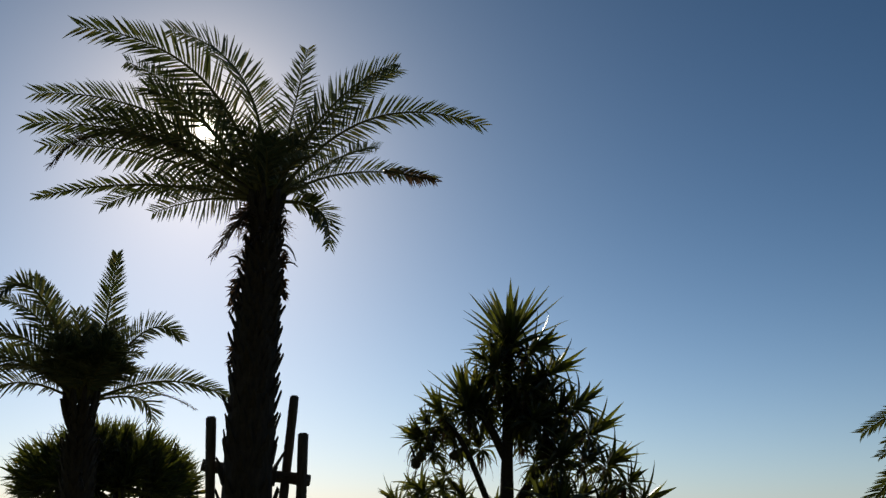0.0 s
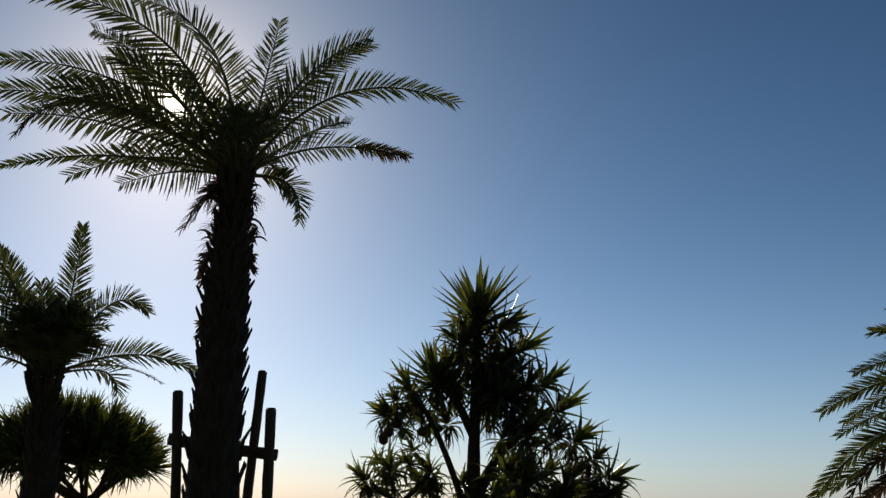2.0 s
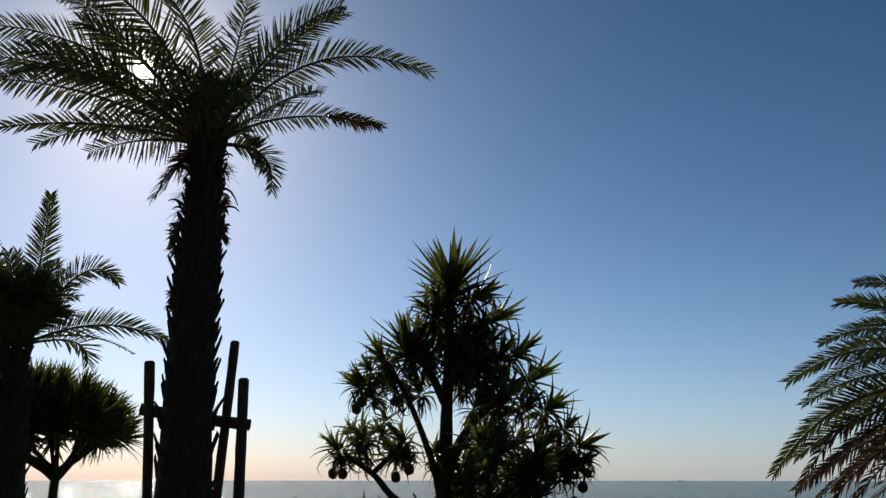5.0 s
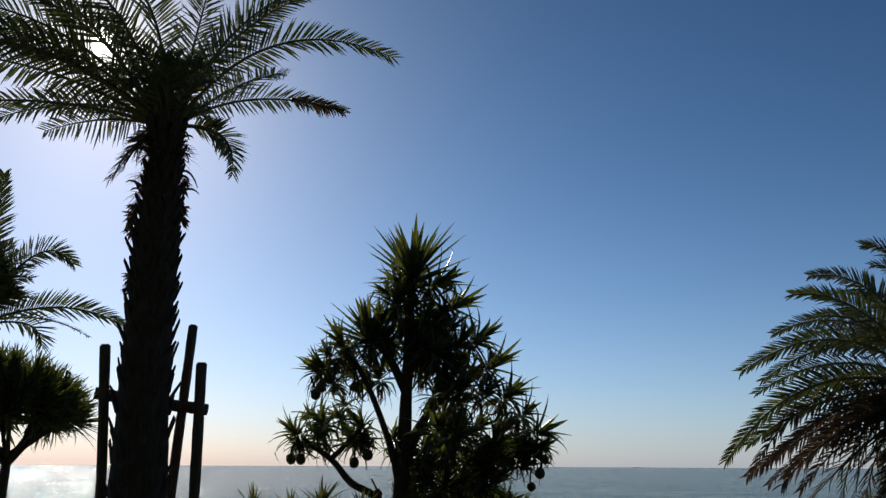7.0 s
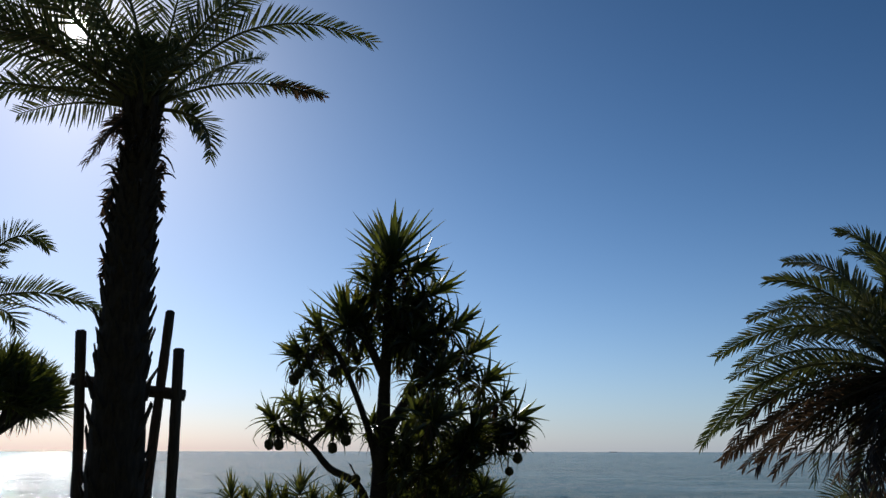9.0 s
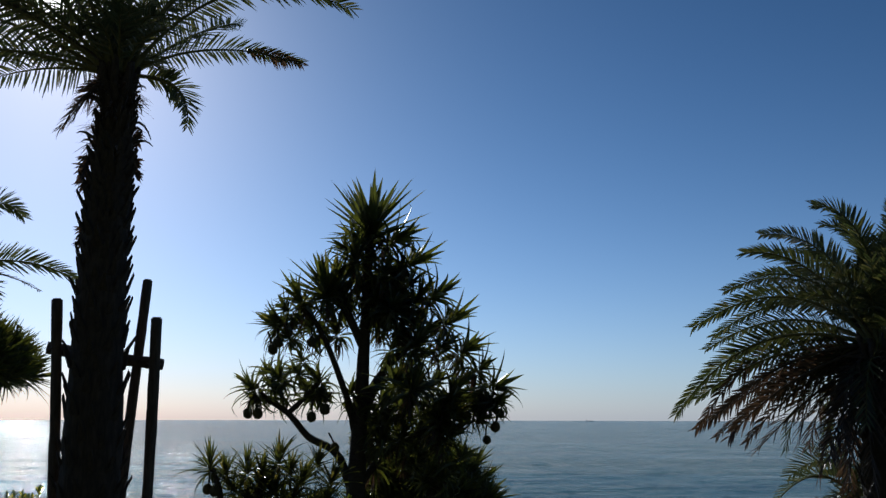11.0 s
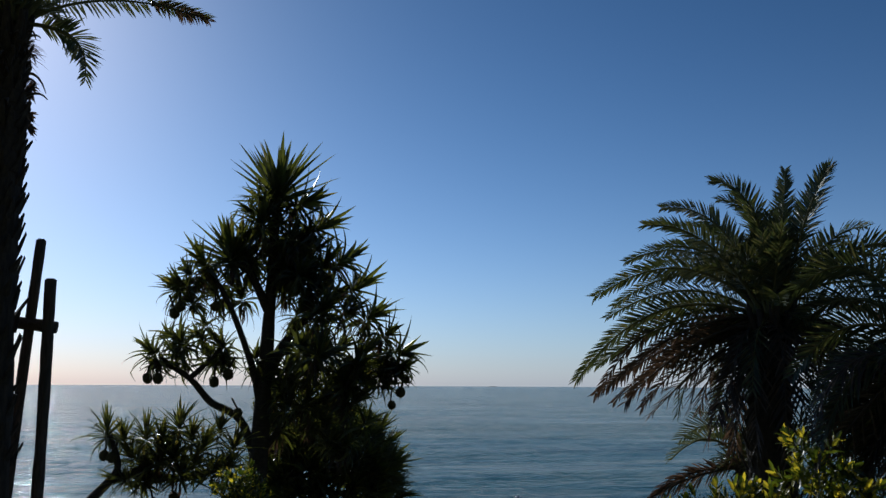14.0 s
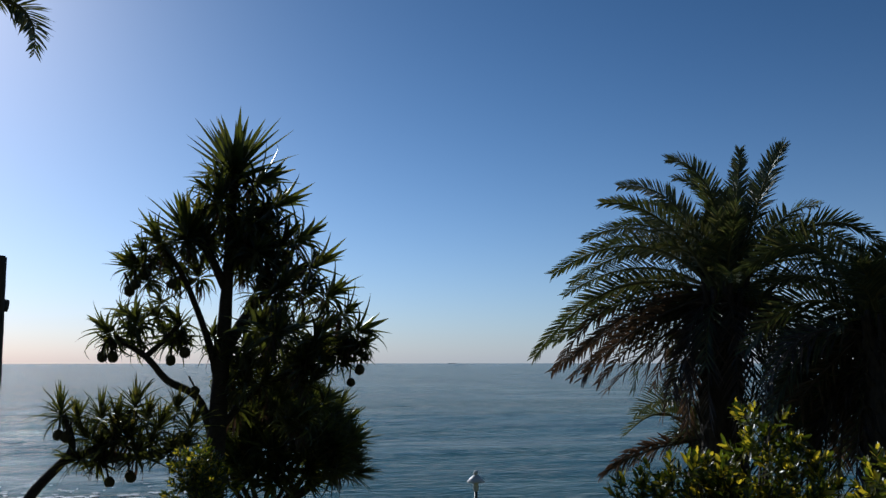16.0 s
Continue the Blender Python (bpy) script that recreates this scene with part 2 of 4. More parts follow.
def build_sea():
    verts, faces = [], []
    radii = [70 + 0.8 * i for i in range(200)] + [230 * (4800 / 230) ** (i / 200) for i in range(201)]
    turns = [radians(a) for a in [-88, -75, -65, -58, -50] + [-45 + 0.25 * k for k in range(361)] + [50, 58, 65, 75, 88]]
    for r in radii:
        rise = 0.16 if r < 400 else 0.16 * 400 / r
        for a in turns:
            x, y = r * math.sin(a), r * math.cos(a)
            z = 0.7 * noise.noise((x * 0.05, y * 0.16, 1.0)) + 0.6 * noise.noise((x * 0.11, y * 0.36, 5.0)) + 0.35 * noise.noise((x * 0.3, y * 0.7, 9.0)) if r < 900 else 0
            verts.append((x, y, SEA + rise * z))
    w = len(turns)
    faces = [(j * w + i, (j + 1) * w + i, (j + 1) * w + i + 1, j * w + i + 1) for j in range(len(radii) - 1) for i in range(w - 1)]
    ob = new("water", raw_mesh("water", verts, faces, WATER, True))
    tagged(ob, "blue-green open sea with low wind waves", "sea", kind="structure")


def build_surf():
    """A broken band of foam where the last wave runs up; its sparse right end stands in for sun glitter."""
    rng = random.Random(4)
    verts, faces = [], []
    for row, (dist, width, rise) in enumerate(((92.5, 1.2, 0.05), (94.5, 0.9, 0.05), (96.5, 1.3, 0.05), (98.5, 0.8, 0.04), (101, 0.5, 0.04), (105, 0.3, 0.04))):
        x = -110.0
        while x < -6:
            span = rng.uniform(0.4, 2.6) / (1 + row * 0.3)
            if rng.random() < (0.7, 0.5, 0.7, 0.5, 0.35, 0.25)[row] * min(1, 0.25 + max(0, -14 - x) / 12):
                y, n0 = dist - 0.04 * x + rng.uniform(-1.2, 1.2), len(verts)
                steps = 6
                for i in range(steps + 1):
                    s = i / steps
                    d = width * math.sin(math.pi * s) ** 0.6 * rng.uniform(0.5, 1.0) * 0.5 + 0.05
                    xx = x + span * s
                    verts += [(xx, y - d, SEA + 0.16), (xx, y, SEA + 0.2 + rise * (0.3 + math.sin(math.pi * s))), (xx, y + d, SEA + 0.16)]
                for i in range(steps):
                    a = n0 + 3 * i
                    faces += [(a, a + 3, a + 4, a + 1), (a + 1, a + 4, a + 5, a + 2)]
            x += span * 0.9
    ob = new("surf", raw_mesh("surf", verts, faces, FOAM, True))
    tagged(ob, "white broken surf along the shore, stray bits for sun glitter", "surf", kind="stuff")


def build_sun():
    bm = bmesh.new()
    bmesh.ops.create_icosphere(bm, subdivisions=3, radius=43)
    ob = new("sun_disc", mesh_of("sun_disc", bm, SUN_GLOW, True))
    ob.location = to_sun * 4600
    tagged(ob, "glaring low sun in a clear sky", "sun", kind="structure")


build_ground()
build_sea()
build_surf()
build_sun()


# ---- date palms ----
def leaflet(verts, faces, root, along, side, normal, length, width, droop):
    """One folded blade of a frond, narrow at its foot and drawn to a point."""
    n0 = len(verts)
    sag = Vector((0, 0, -1))
    for s, w in ((0.0, 0.45), (0.3, 1.0), (0.68, 0.8)):
        p = root + along * length * s + sag * droop * length * s * s
        verts += [p - side * width * w * 0.5 + normal * width * w * 0.22, p, p + side * width * w * 0.5 + normal * width * w * 0.22]
    verts.append(root + along * length + sag * droop * length)
    for i in (0, 3):
        a = n0 + i
        faces += [(a, a + 3, a + 4, a + 1), (a + 1, a + 4, a + 5, a + 2)]
    faces += [(n0 + 6, n0 + 9, n0 + 7), (n0 + 7, n0 + 9, n0 + 8)]


def frond(palm, rng, hub, ctrl, tip, blade=0.42, roll=0.0, dry=False, bare=0.14, spacing=0.031, wide=0.021, label="", open_to=None, thin=None, vee=0.0):
    """A feather leaf: a tapered stalk that arches from hub to tip, and a comb of folded leaflets down each side, raised
    to a shallow V; thin is a line and width where leaflets are left out to fit the camera's view.
    """
    pts = curve_points(hub, ctrl, tip, 20)
    span = sum((b - a).length for a, b in zip(pts, pts[1:]))
    thick = 0.011 + 0.003 * span
    radii = [thick * (1 - i / 20) ** 0.8 + 0.003 for i in range(21)]
    radii[0] *= 2.2
    radii[1] *= 1.6
    radii[2] *= 1.2
    v, f = tube(pts, radii, 6)
    stalk = child("frond", raw_mesh("frond", v, f, DRY_LEAF if dry else RACHIS, True), palm, None, label)
    verts, faces = [], []
    count = max(8, int(span * (1 - bare) / spacing))
    away = Vector(tip) - Vector(hub)
    across = Vector((away.y, -away.x, 0)).normalized()
    vee = vee * rng.uniform(0.8, 1.2) if vee else rng.uniform(0.15, 0.5)
    for i in range(count):
        for hand in (-1, 1):
            u = min(0.999, bare + (1 - bare) * (i + (0.3 if hand < 0 else 0.75) + rng.uniform(-0.2, 0.2)) / count)
            k = min(19, int(u * 20))
            p = pts[k].lerp(pts[k + 1], u * 20 - k)
            t = (pts[k + 1] - pts[k]).normalized()
            nor = across.cross(t).normalized()
            flat = t.cross(nor).normalized()
            if open_to is not None:
                face = open_to - t * open_to.dot(t)
                nor = (nor * (1 - roll) + face * (roll if face.dot(nor) > 0 else -roll)).normalized()
                nor = (nor - t * nor.dot(t)).normalized()
                flat = t.cross(nor)
            else:
                turn = Matrix.Rotation(roll + 0.35 * math.sin(u * 3 + roll * 5), 3, t)
                flat, nor = turn @ flat, turn @ nor
            q = (u - bare) / (1 - bare)
            size = blade * min(1.0, 0.55 + 1.9 * q) * (1 - 0.55 * max(0, q - 0.45) / 0.55) * rng.uniform(0.9, 1.08)
            if rng.random() < (0.22 if dry else 0.02):
                continue
            open_angle = radians(62 - 30 * q + rng.uniform(-6, 6))
            lift = vee + rng.uniform(-0.32, 0.32) * (1.6 if dry or rng.random() < 0.15 else 1)
            d = (flat * hand * math.cos(lift) + nor * math.sin(lift)) * math.sin(open_angle) + t * math.cos(open_angle)
            d.normalize()
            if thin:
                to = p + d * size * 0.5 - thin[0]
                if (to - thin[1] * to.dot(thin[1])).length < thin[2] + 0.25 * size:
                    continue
            turned = d.cross(nor).normalized()
            face = turned.cross(d)
            leaflet(verts, faces, p, d, turned, face, size, wide * (0.75 + 0.8 * size), rng.uniform(0.02, 0.14) + (0.2 if dry else 0))
    child("foliage", raw_mesh("foliage", verts, faces, DRY_LEAF if dry else PALM_LEAF), stalk, None, "", "stuff")


def palm_trunk(palm, rng, line, radii, rows, around, boot, shag, start=0.0):
    """A trunk ringed with cut leaf bases, with torn fibre and dead stalks under the crown."""
    pts = smooth_line(line, 8)
    rr = np.interp(np.linspace(0, 1, len(pts)), np.linspace(0, 1, len(radii)), radii)
    v, f = tube(pts, [r * 0.93 for r in rr], 20, 0.05, rng)
    trunk = child("trunk", raw_mesh("trunk", v, f, PALM_BARK, True), palm, None, "dark rough palm trunk")
    bases = []
    for n in range(4):
        bm = bmesh.new()
        bmesh.ops.create_cube(bm, size=1)
        for q in bm.verts:
            top = q.co.z > 0
            q.co.x *= 0.085 * (0.2 if top else 1.0)
            q.co.y = q.co.y * (0.012 if top else 0.03) + (0.026 if top else -0.008) * (1 + 0.2 * n)
            q.co.z = (q.co.z + 0.5) * boot * (0.8 + 0.18 * n) + (rng.uniform(-0.02, 0.02) if top else 0)
        bmesh.ops.bevel(bm, geom=bm.edges[:], offset=0.003, segments=1, affect="EDGES")
        bases.append(mesh_of("leaf_base", bm, LEAF_BASE))
    for r in range(rows):
        for k in range(around):
            u = start + (1 - start) * (r + 0.5 + rng.uniform(-0.3, 0.3)) / rows
            i = min(len(pts) - 2, int(u * (len(pts) - 1)))
            p = pts[i].lerp(pts[i + 1], u * (len(pts) - 1) - i)
            a = 2 * math.pi * (k + 0.5 * (r % 2) + rng.uniform(-0.12, 0.12)) / around
            at = p + Vector((math.sin(a), math.cos(a), 0)) * rr[i] * 0.92
            tip = rng.uniform(-16, 4)
            m = Matrix.Translation(at) @ Euler((0, 0, -a)).to_matrix().to_4x4() @ pose(0, 0, 0, tip, rng.uniform(-8, 8), 0)
            child("leaf_base", rng.choice(bases), trunk, m)
    for n in range(shag):
        u = 1 - abs(rng.gauss(0, 0.16))
        u = max(0.45, u)
        i = min(len(pts) - 2, int(u * (len(pts) - 1)))
        a = rng.uniform(0, 2 * math.pi)
        out = Vector((math.sin(a), math.cos(a), 0))
        root = pts[i] + out * rr[i] * 0.85
        span = rng.uniform(0.10, 0.24)
        v, f = tube(curve_points(root, root + out * span * 0.6 + Vector((0, 0, span * 0.5)), root + out * span * rng.uniform(0.5, 1.0) + Vector((0, 0, rng.uniform(-0.5, 0.6) * span)), 5),
                    [0.016, 0.018, 0.014, 0.011, 0.008, 0.004], 5)
        child("dead_stalk", raw_mesh("dead_stalk", v, f, DRY_LEAF), trunk)
        if rng.random() < 0.5:
            verts, faces = [], []
            for j in range(9):
                d = (out * rng.uniform(0.2, 1.0) + Vector((rng.uniform(-0.6, 0.6), rng.uniform(-0.6, 0.6), rng.uniform(-1.2, 0.4)))).normalized()
                w = d.cross(Vector((0.2, 0.1, 1))).normalized()
                leaflet(verts, faces, root + out * 0.03, d, w, w.cross(d), rng.uniform(0.08, 0.22), 0.012, 0.3)
            child("torn_fibre", raw_mesh("torn_fibre", verts, faces, DRY_LEAF), trunk)
    return trunk


def crown(palm, rng, hub, shaped, extra, blade, reach, low=-10, wide=0.022, round_about=0.6, thin=None, grow=1.2, spacing=0.031, face_on=(0.45, 0.75), vee=0.0):
    """The shaped fronds, and fill round the hub for those seen end on."""
    for cx, cy, cz, tx, ty, tz, *size in shaped:
        root = Vector(hub) + Vector((cx - hub[0], cy - hub[1], 0)).normalized() * 0.08
        frond(palm, rng, root, (cx, cy, cz), (tx, ty, tz), grow * (size[0] if size else blade * rng.uniform(0.9, 1.1)), rng.uniform(*face_on), len(size) > 1, vee=vee, open_to=Vector((0, -0.94, -0.34)), wide=wide, thin=thin, spacing=spacing)
    for n in range(extra):
        a = 2 * math.pi * (n + rng.uniform(-0.3, 0.3)) / extra
        out = Vector((math.sin(a) * round_about, math.cos(a), 0))
        rise = radians(rng.uniform(low, 75))
        span = reach * rng.uniform(0.6, 1.0)
        if out.y < -0.5 and rise < 0:
            continue
        tip = Vector(hub) + out * math.cos(rise) * span + Vector((0, 0, math.sin(rise) * span - 0.25 * span))
        mid = Vector(hub) + out * math.cos(rise) * span * 0.45 + Vector((0, 0, math.sin(rise) * span * 0.6 + 0.1))
        dry = rise < radians(-12) and rng.random() < 0.6
        frond(palm, rng, Vector(hub) + out * 0.07, mid, tip, blade * 0.9, rng.uniform(-0.6, 0.6), dry, wide=wide, thin=thin, spacing=spacing, label="brown dead frond" if dry else "")


def hub_stalks(palm, rng, hub, count, radius):
    """Old leaf stalks cut short round the growing point."""
    for n in range(count):
        a = 2 * math.pi * n / count + rng.uniform(-0.2, 0.2)
        out = Vector((math.sin(a), math.cos(a), 0))
        root = Vector(hub) + out * radius * 0.7 + Vector((0, 0, -0.35 + 0.02 * (n % 5)))
        end = root + out * rng.uniform(0.06, 0.16) + Vector((0, 0, rng.uniform(0.28, 0.55)))
        v, f = tube(curve_points(root, root.lerp(end, 0.5) + out * 0.03, end, 4), [0.045, 0.04, 0.034, 0.028, 0.024], 6)
        child("cut_stalk", raw_mesh("cut_stalk", v, f, LEAF_BASE, True), palm)


def tall_palm():
    rng = random.Random(11)
    palm = thing("date_palm", pose(-2.66, 7.86, 0, 0, 0, 18.7), "tall date palm with rough trunk, propped by timber stakes", "palm tree")
    palm_trunk(palm, rng, [(0.01, 0, -0.15), (-0.025, 0, 1.4), (-0.045, 0, 2.7), (-0.05, 0, 3.5), (-0.04, 0, 4.1), (-0.05, 0, 4.75)],
               [0.30, 0.265, 0.225, 0.205, 0.17, 0.115], 30, 9, 0.15, 44, 0.12)
    hub = (-0.05, 0, 4.80)
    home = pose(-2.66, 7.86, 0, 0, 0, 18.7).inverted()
    sun_gap = (Vector((-0.710, -0.018, 5.546)), home.to_3x3() @ to_sun, 0.04)  # leaflets left out on the camera-to-sun line, so the sun shows
    hub_stalks(palm, rng, hub, 16, 0.12)
    for x, z, size in ((-0.30, 3.97, 0.14), (-0.33, 3.86, 0.13), (-0.28, 3.74, 0.14), (-0.28, 3.28, 0.12), (-0.28, 3.18, 0.10), (0.16, 4.22, 0.11), (0.18, 3.97, 0.10), (0.20, 3.86, 0.09)):
        verts, faces = [], []
        for j in range(16):
            d = Vector((math.copysign(rng.uniform(0.2, 1.0), x), rng.uniform(-0.5, 0.5), rng.uniform(-1.4, 0.3))).normalized()
            w = d.cross(Vector((0.2, 1, 0.3))).normalized()
            leaflet(verts, faces, Vector((x * 0.8, rng.uniform(-0.05, 0.05), z)), d, w, w.cross(d), size * rng.uniform(0.6, 1.2), 0.022, 0.3)
        child("torn_fibre", raw_mesh("torn_fibre", verts, faces, DRY_LEAF), palm, None, "torn brown leaf fibre")
    crown(palm, rng, hub, [
        (-0.55, -0.36, 6.38, -1.83, -0.90, 6.03, 0.32), (-0.10, 0.24, 6.68, -1.25, 0.60, 7.02, 0.34), (-0.92, 0.48, 6.30, -1.78, 1.20, 6.89, 0.30),
        (-1.05, 0.12, 6.04, -2.44, 0.30, 5.92, 0.30), (-1.12, -0.20, 5.52, -2.22, -0.50, 5.21, 0.30), (-1.26, 0.36, 5.56, -2.45, 0.90, 5.60, 0.30),
        (-1.21, -0.12, 4.98, -2.12, -0.30, 4.56, 0.16), (-0.61, 0.36, 5.02, -1.24, 0.90, 4.92, 0.28), (0.14, 0.36, 5.77, 0.31, 0.90, 7.15, 0.33),
        (0.40, 0.08, 6.12, 1.27, 0.20, 6.68, 0.31), (0.80, -0.20, 6.20, 2.09, -0.50, 5.64, 0.25), (0.63, 0.20, 5.46, 1.79, 0.50, 5.42, 0.22),
        (0.64, -0.16, 4.82, 0.57, -0.40, 4.22, 0.2), (0.60, -0.10, 4.88, 0.58, -0.30, 4.32, 0.2), (0.69, 0.52, 5.72, 1.26, 1.30, 6.13, 0.25),
    ], 26, 0.32, 1.2, 18, thin=sun_gap, grow=1.25, spacing=0.034)
    for n in range(4):
        rise, back = radians((8, 20, 66, 40)[n]), rng.uniform(0.3, 0.9) * (-1) ** n
        span = rng.uniform(1.4, 1.9)
        tip = (hub[0] - span * math.cos(rise), back, hub[2] + span * math.sin(rise) - 0.1)
        frond(palm, rng, hub, (hub[0] - span * 0.45, back * 0.4, hub[2] + span * 0.62 * math.sin(rise) + 0.3), tip, rng.uniform(0.32, 0.42), rng.uniform(0.4, 0.7), open_to=Vector((0, -0.94, -0.34)), thin=sun_gap)

    for c, t in (((0.48, 0.12, 6.08), (1.31, 0.25, 6.62)),):
        frond(palm, rng, hub, c, t, 0.30, 1.2, spacing=0.026, thin=sun_gap)
    frond(palm, rng, hub, (-1.62, -0.2, 5.85), (-2.05, -0.3, 4.88), 0.2, 0.4, True, 0.3, spacing=0.022, label="frond with a withered hanging tip", thin=sun_gap)
    frond(palm, rng, (1.20, 0.36, 5.405), (1.50, 0.43, 5.43), (1.84, 0.51, 5.40), 0.15, 0.6, True, 0.05, spacing=0.018, open_to=Vector((0, -0.94, -0.34)), label="brown dead end of a frond")
    for c, t in (((-0.32, -0.12, 4.62), (-0.47, -0.30, 4.14)), ((-0.30, 0.0, 4.66), (-0.42, -0.05, 4.25)), ((-0.26, 0.1, 4.70), (-0.52, 0.10, 4.22))):
        frond(palm, rng, hub, c, t, 0.2, 0.3, True, 0.1, spacing=0.024, label="short dead brown frond")


def left_palm():
    rng = random.Random(12)
    palm = thing("date_palm", pose(-5.80, 10.51, -0.80, 0, 0, 28.9), "shorter date palm with dense drooping fronds before a screw pine", "palm tree")
    palm_trunk(palm, rng, [(0.06, 0, -0.25), (0.03, 0, 1.6), (0.0, 0, 3.0), (-0.04, 0, 3.4), (-0.06, 0, 3.95)], [0.25, 0.23, 0.205, 0.175, 0.11], 22, 8, 0.14, 10, 0.3)
    hub = (-0.07, 0, 4.02)
    hub_stalks(palm, rng, hub, 14, 0.15)
    crown(palm, rng, hub, [
        (-0.85, -0.20, 6.11, -1.24, -0.50, 5.06), (-0.64, 0.28, 5.37, -1.31, 0.70, 5.42), (0.13, 0.16, 5.32, 0.12, 0.40, 6.15),
        (0.60, 0.12, 5.50, 1.08, 0.30, 5.00), (0.95, -0.16, 4.56, 1.70, -0.40, 4.11), (0.77, 0.16, 4.30, 0.82, 0.40, 3.88),
        (-0.89, -0.12, 4.71, -1.49, -0.30, 4.38), (-0.75, 0.12, 4.75, -1.41, 0.30, 4.30), (-0.43, 0.48, 5.26, -0.94, 1.20, 5.92),
        (-0.7, -0.3, 5.0, -1.35, -0.5, 4.65), (-0.95, 0.2, 4.5, -1.40, 0.4, 3.95), (-0.8, 0.2, 4.85, -1.45, 0.3, 4.55),
    ], 104, 0.33, 1.25, 34, 0.024, round_about=0.85, grow=1.0, spacing=0.028)
    for n in range(14):
        dx, back = -0.62 + 0.1 * n, rng.uniform(-0.5, 0.5)
        frond(palm, rng, hub, (hub[0] + dx * 0.35, back * 0.3, 4.75), (hub[0] + dx, back, rng.uniform(4.95, 5.3) - 0.3 * abs(dx)), 0.30, rng.uniform(-0.5, 0.5), spacing=0.03, wide=0.023)
    frond(palm, rng, hub, (0.76, 0.40, 4.43), (1.45, 1.00, 4.12), 0.14, 0.2, True, 0.3, label="dead frond with few leaflets")


def right_palm():
    rng = random.Random(13)
    palm = thing("date_palm", pose(4.58, 7.98, 0, 0, 0, -29.9), "full date palm, grey-green fronds over brown dead ones, behind shrubs", "palm tree")
    palm_trunk(palm, rng, [(0.0, 0, -0.15), (-0.05, 0, 0.9), (-0.02, 0, 1.5), (0.03, 0, 2.2)], [0.26, 0.23, 0.21, 0.16], 12, 9, 0.15, 16, 0.1)
    hub = (0.03, 0, 2.28)
    hub_stalks(palm, rng, hub, 18, 0.17)
    shaped = [
        (0.06, 0.12, 3.70, -0.50, 0.30, 3.78), (0.20, 0.36, 3.30, 0.26, 0.90, 3.98), (0.47, 0.08, 3.60, 0.67, 0.20, 3.82),
        (0.56, 0.32, 3.24, 1.03, 0.80, 3.27), (0.98, -0.16, 3.41, 1.52, -0.40, 2.58), (-0.30, 0.24, 3.56, -1.07, 0.60, 3.58),
        (-0.50, -0.16, 3.29, -1.13, -0.40, 3.21), (-0.58, 0.36, 3.36, -1.54, 0.90, 3.02), (-0.72, 0.08, 3.21, -1.78, 0.20, 2.55),
        (-0.80, 0.36, 2.90, -1.77, 0.90, 2.37), (-1.12, -0.12, 2.74, -1.89, -0.30, 1.64), (-0.97, 0.20, 2.14, -1.86, 0.50, 1.48, 0.24, 1),
        (-0.87, -0.20, 2.04, -1.36, -0.50, 1.43, 0.26, 1), (-0.95, 0.10, 2.42, -1.78, 0.25, 1.80), (-0.80, -0.30, 2.32, -1.50, -0.50, 1.60, 0.24, 1), (0.89, 0.16, 2.73, 1.72, 0.40, 2.04), (0.80, 0.40, 3.11, 1.64, 1.00, 2.56),
    ]
    crown(palm, rng, hub, shaped, 16, 0.25, 1.4, -10, 0.021, grow=1.0, spacing=0.021, face_on=(0.4, 0.75), vee=0.35)
    for cx, cy, cz, tx, ty, tz, *size in shaped:
        drop = rng.uniform(0.04, 0.12)
        frond(palm, rng, hub, (cx * 0.95, cy + 0.35, cz - drop), (tx * 0.93, ty + 0.45, tz - drop * 1.4), 0.21, rng.uniform(0.3, 0.7), bool(size) or tz < 2.2, wide=0.020, spacing=0.022, vee=0.4, open_to=Vector((0, -0.94, -0.34)),
              label="brown dead frond" if size or tz < 2.2 else "")
    for cx, cy, cz, tx, ty, tz, *size in shaped[3:8]:
        k, back = rng.uniform(0.55, 0.78), rng.uniform(-0.3, 0.5)
        tip = Vector(hub).lerp(Vector((tx, ty + back, tz - 0.06)), k)
        mid = Vector(hub).lerp(Vector((cx, cy + back * 0.5, cz - 0.04)), k)
        frond(palm, rng, hub, mid, tip, 0.24, rng.uniform(0.3, 0.7), open_to=Vector((0, -0.94, -0.34)), wide=0.023)
    for n in range(16):
        a, rise, span = n * 2.39996, radians(rng.uniform(45, 84)), rng.uniform(0.75, 1.15)
        out = Vector((math.sin(a), math.cos(a), 0))
        tip = Vector(hub) + out * math.cos(rise) * span * 0.8 + Vector((0, 0, math.sin(rise) * span))
        frond(palm, rng, hub, Vector(hub) + out * 0.12 + Vector((0, 0, 0.6 * span)), tip, 0.24, rng.uniform(-0.6, 0.6), wide=0.023)
    for n in range(11):
        a = 2 * math.pi * n / 11 + rng.uniform(-0.1, 0.1)
        out, low = rng.uniform(0.7, 1.25), rng.uniform(1.1, 1.7)
        if math.cos(a) < -0.4:
            out *= 0.5
        frond(palm, rng, (0.03, 0, 2.15), (math.sin(a) * out * 0.75, math.cos(a) * out * 0.75, 2.35), (math.sin(a) * out, math.cos(a) * out, low), 0.30, rng.uniform(-0.7, 0.7), n % 3 != 0,
              label="brown dead hanging frond" if n % 3 else "")
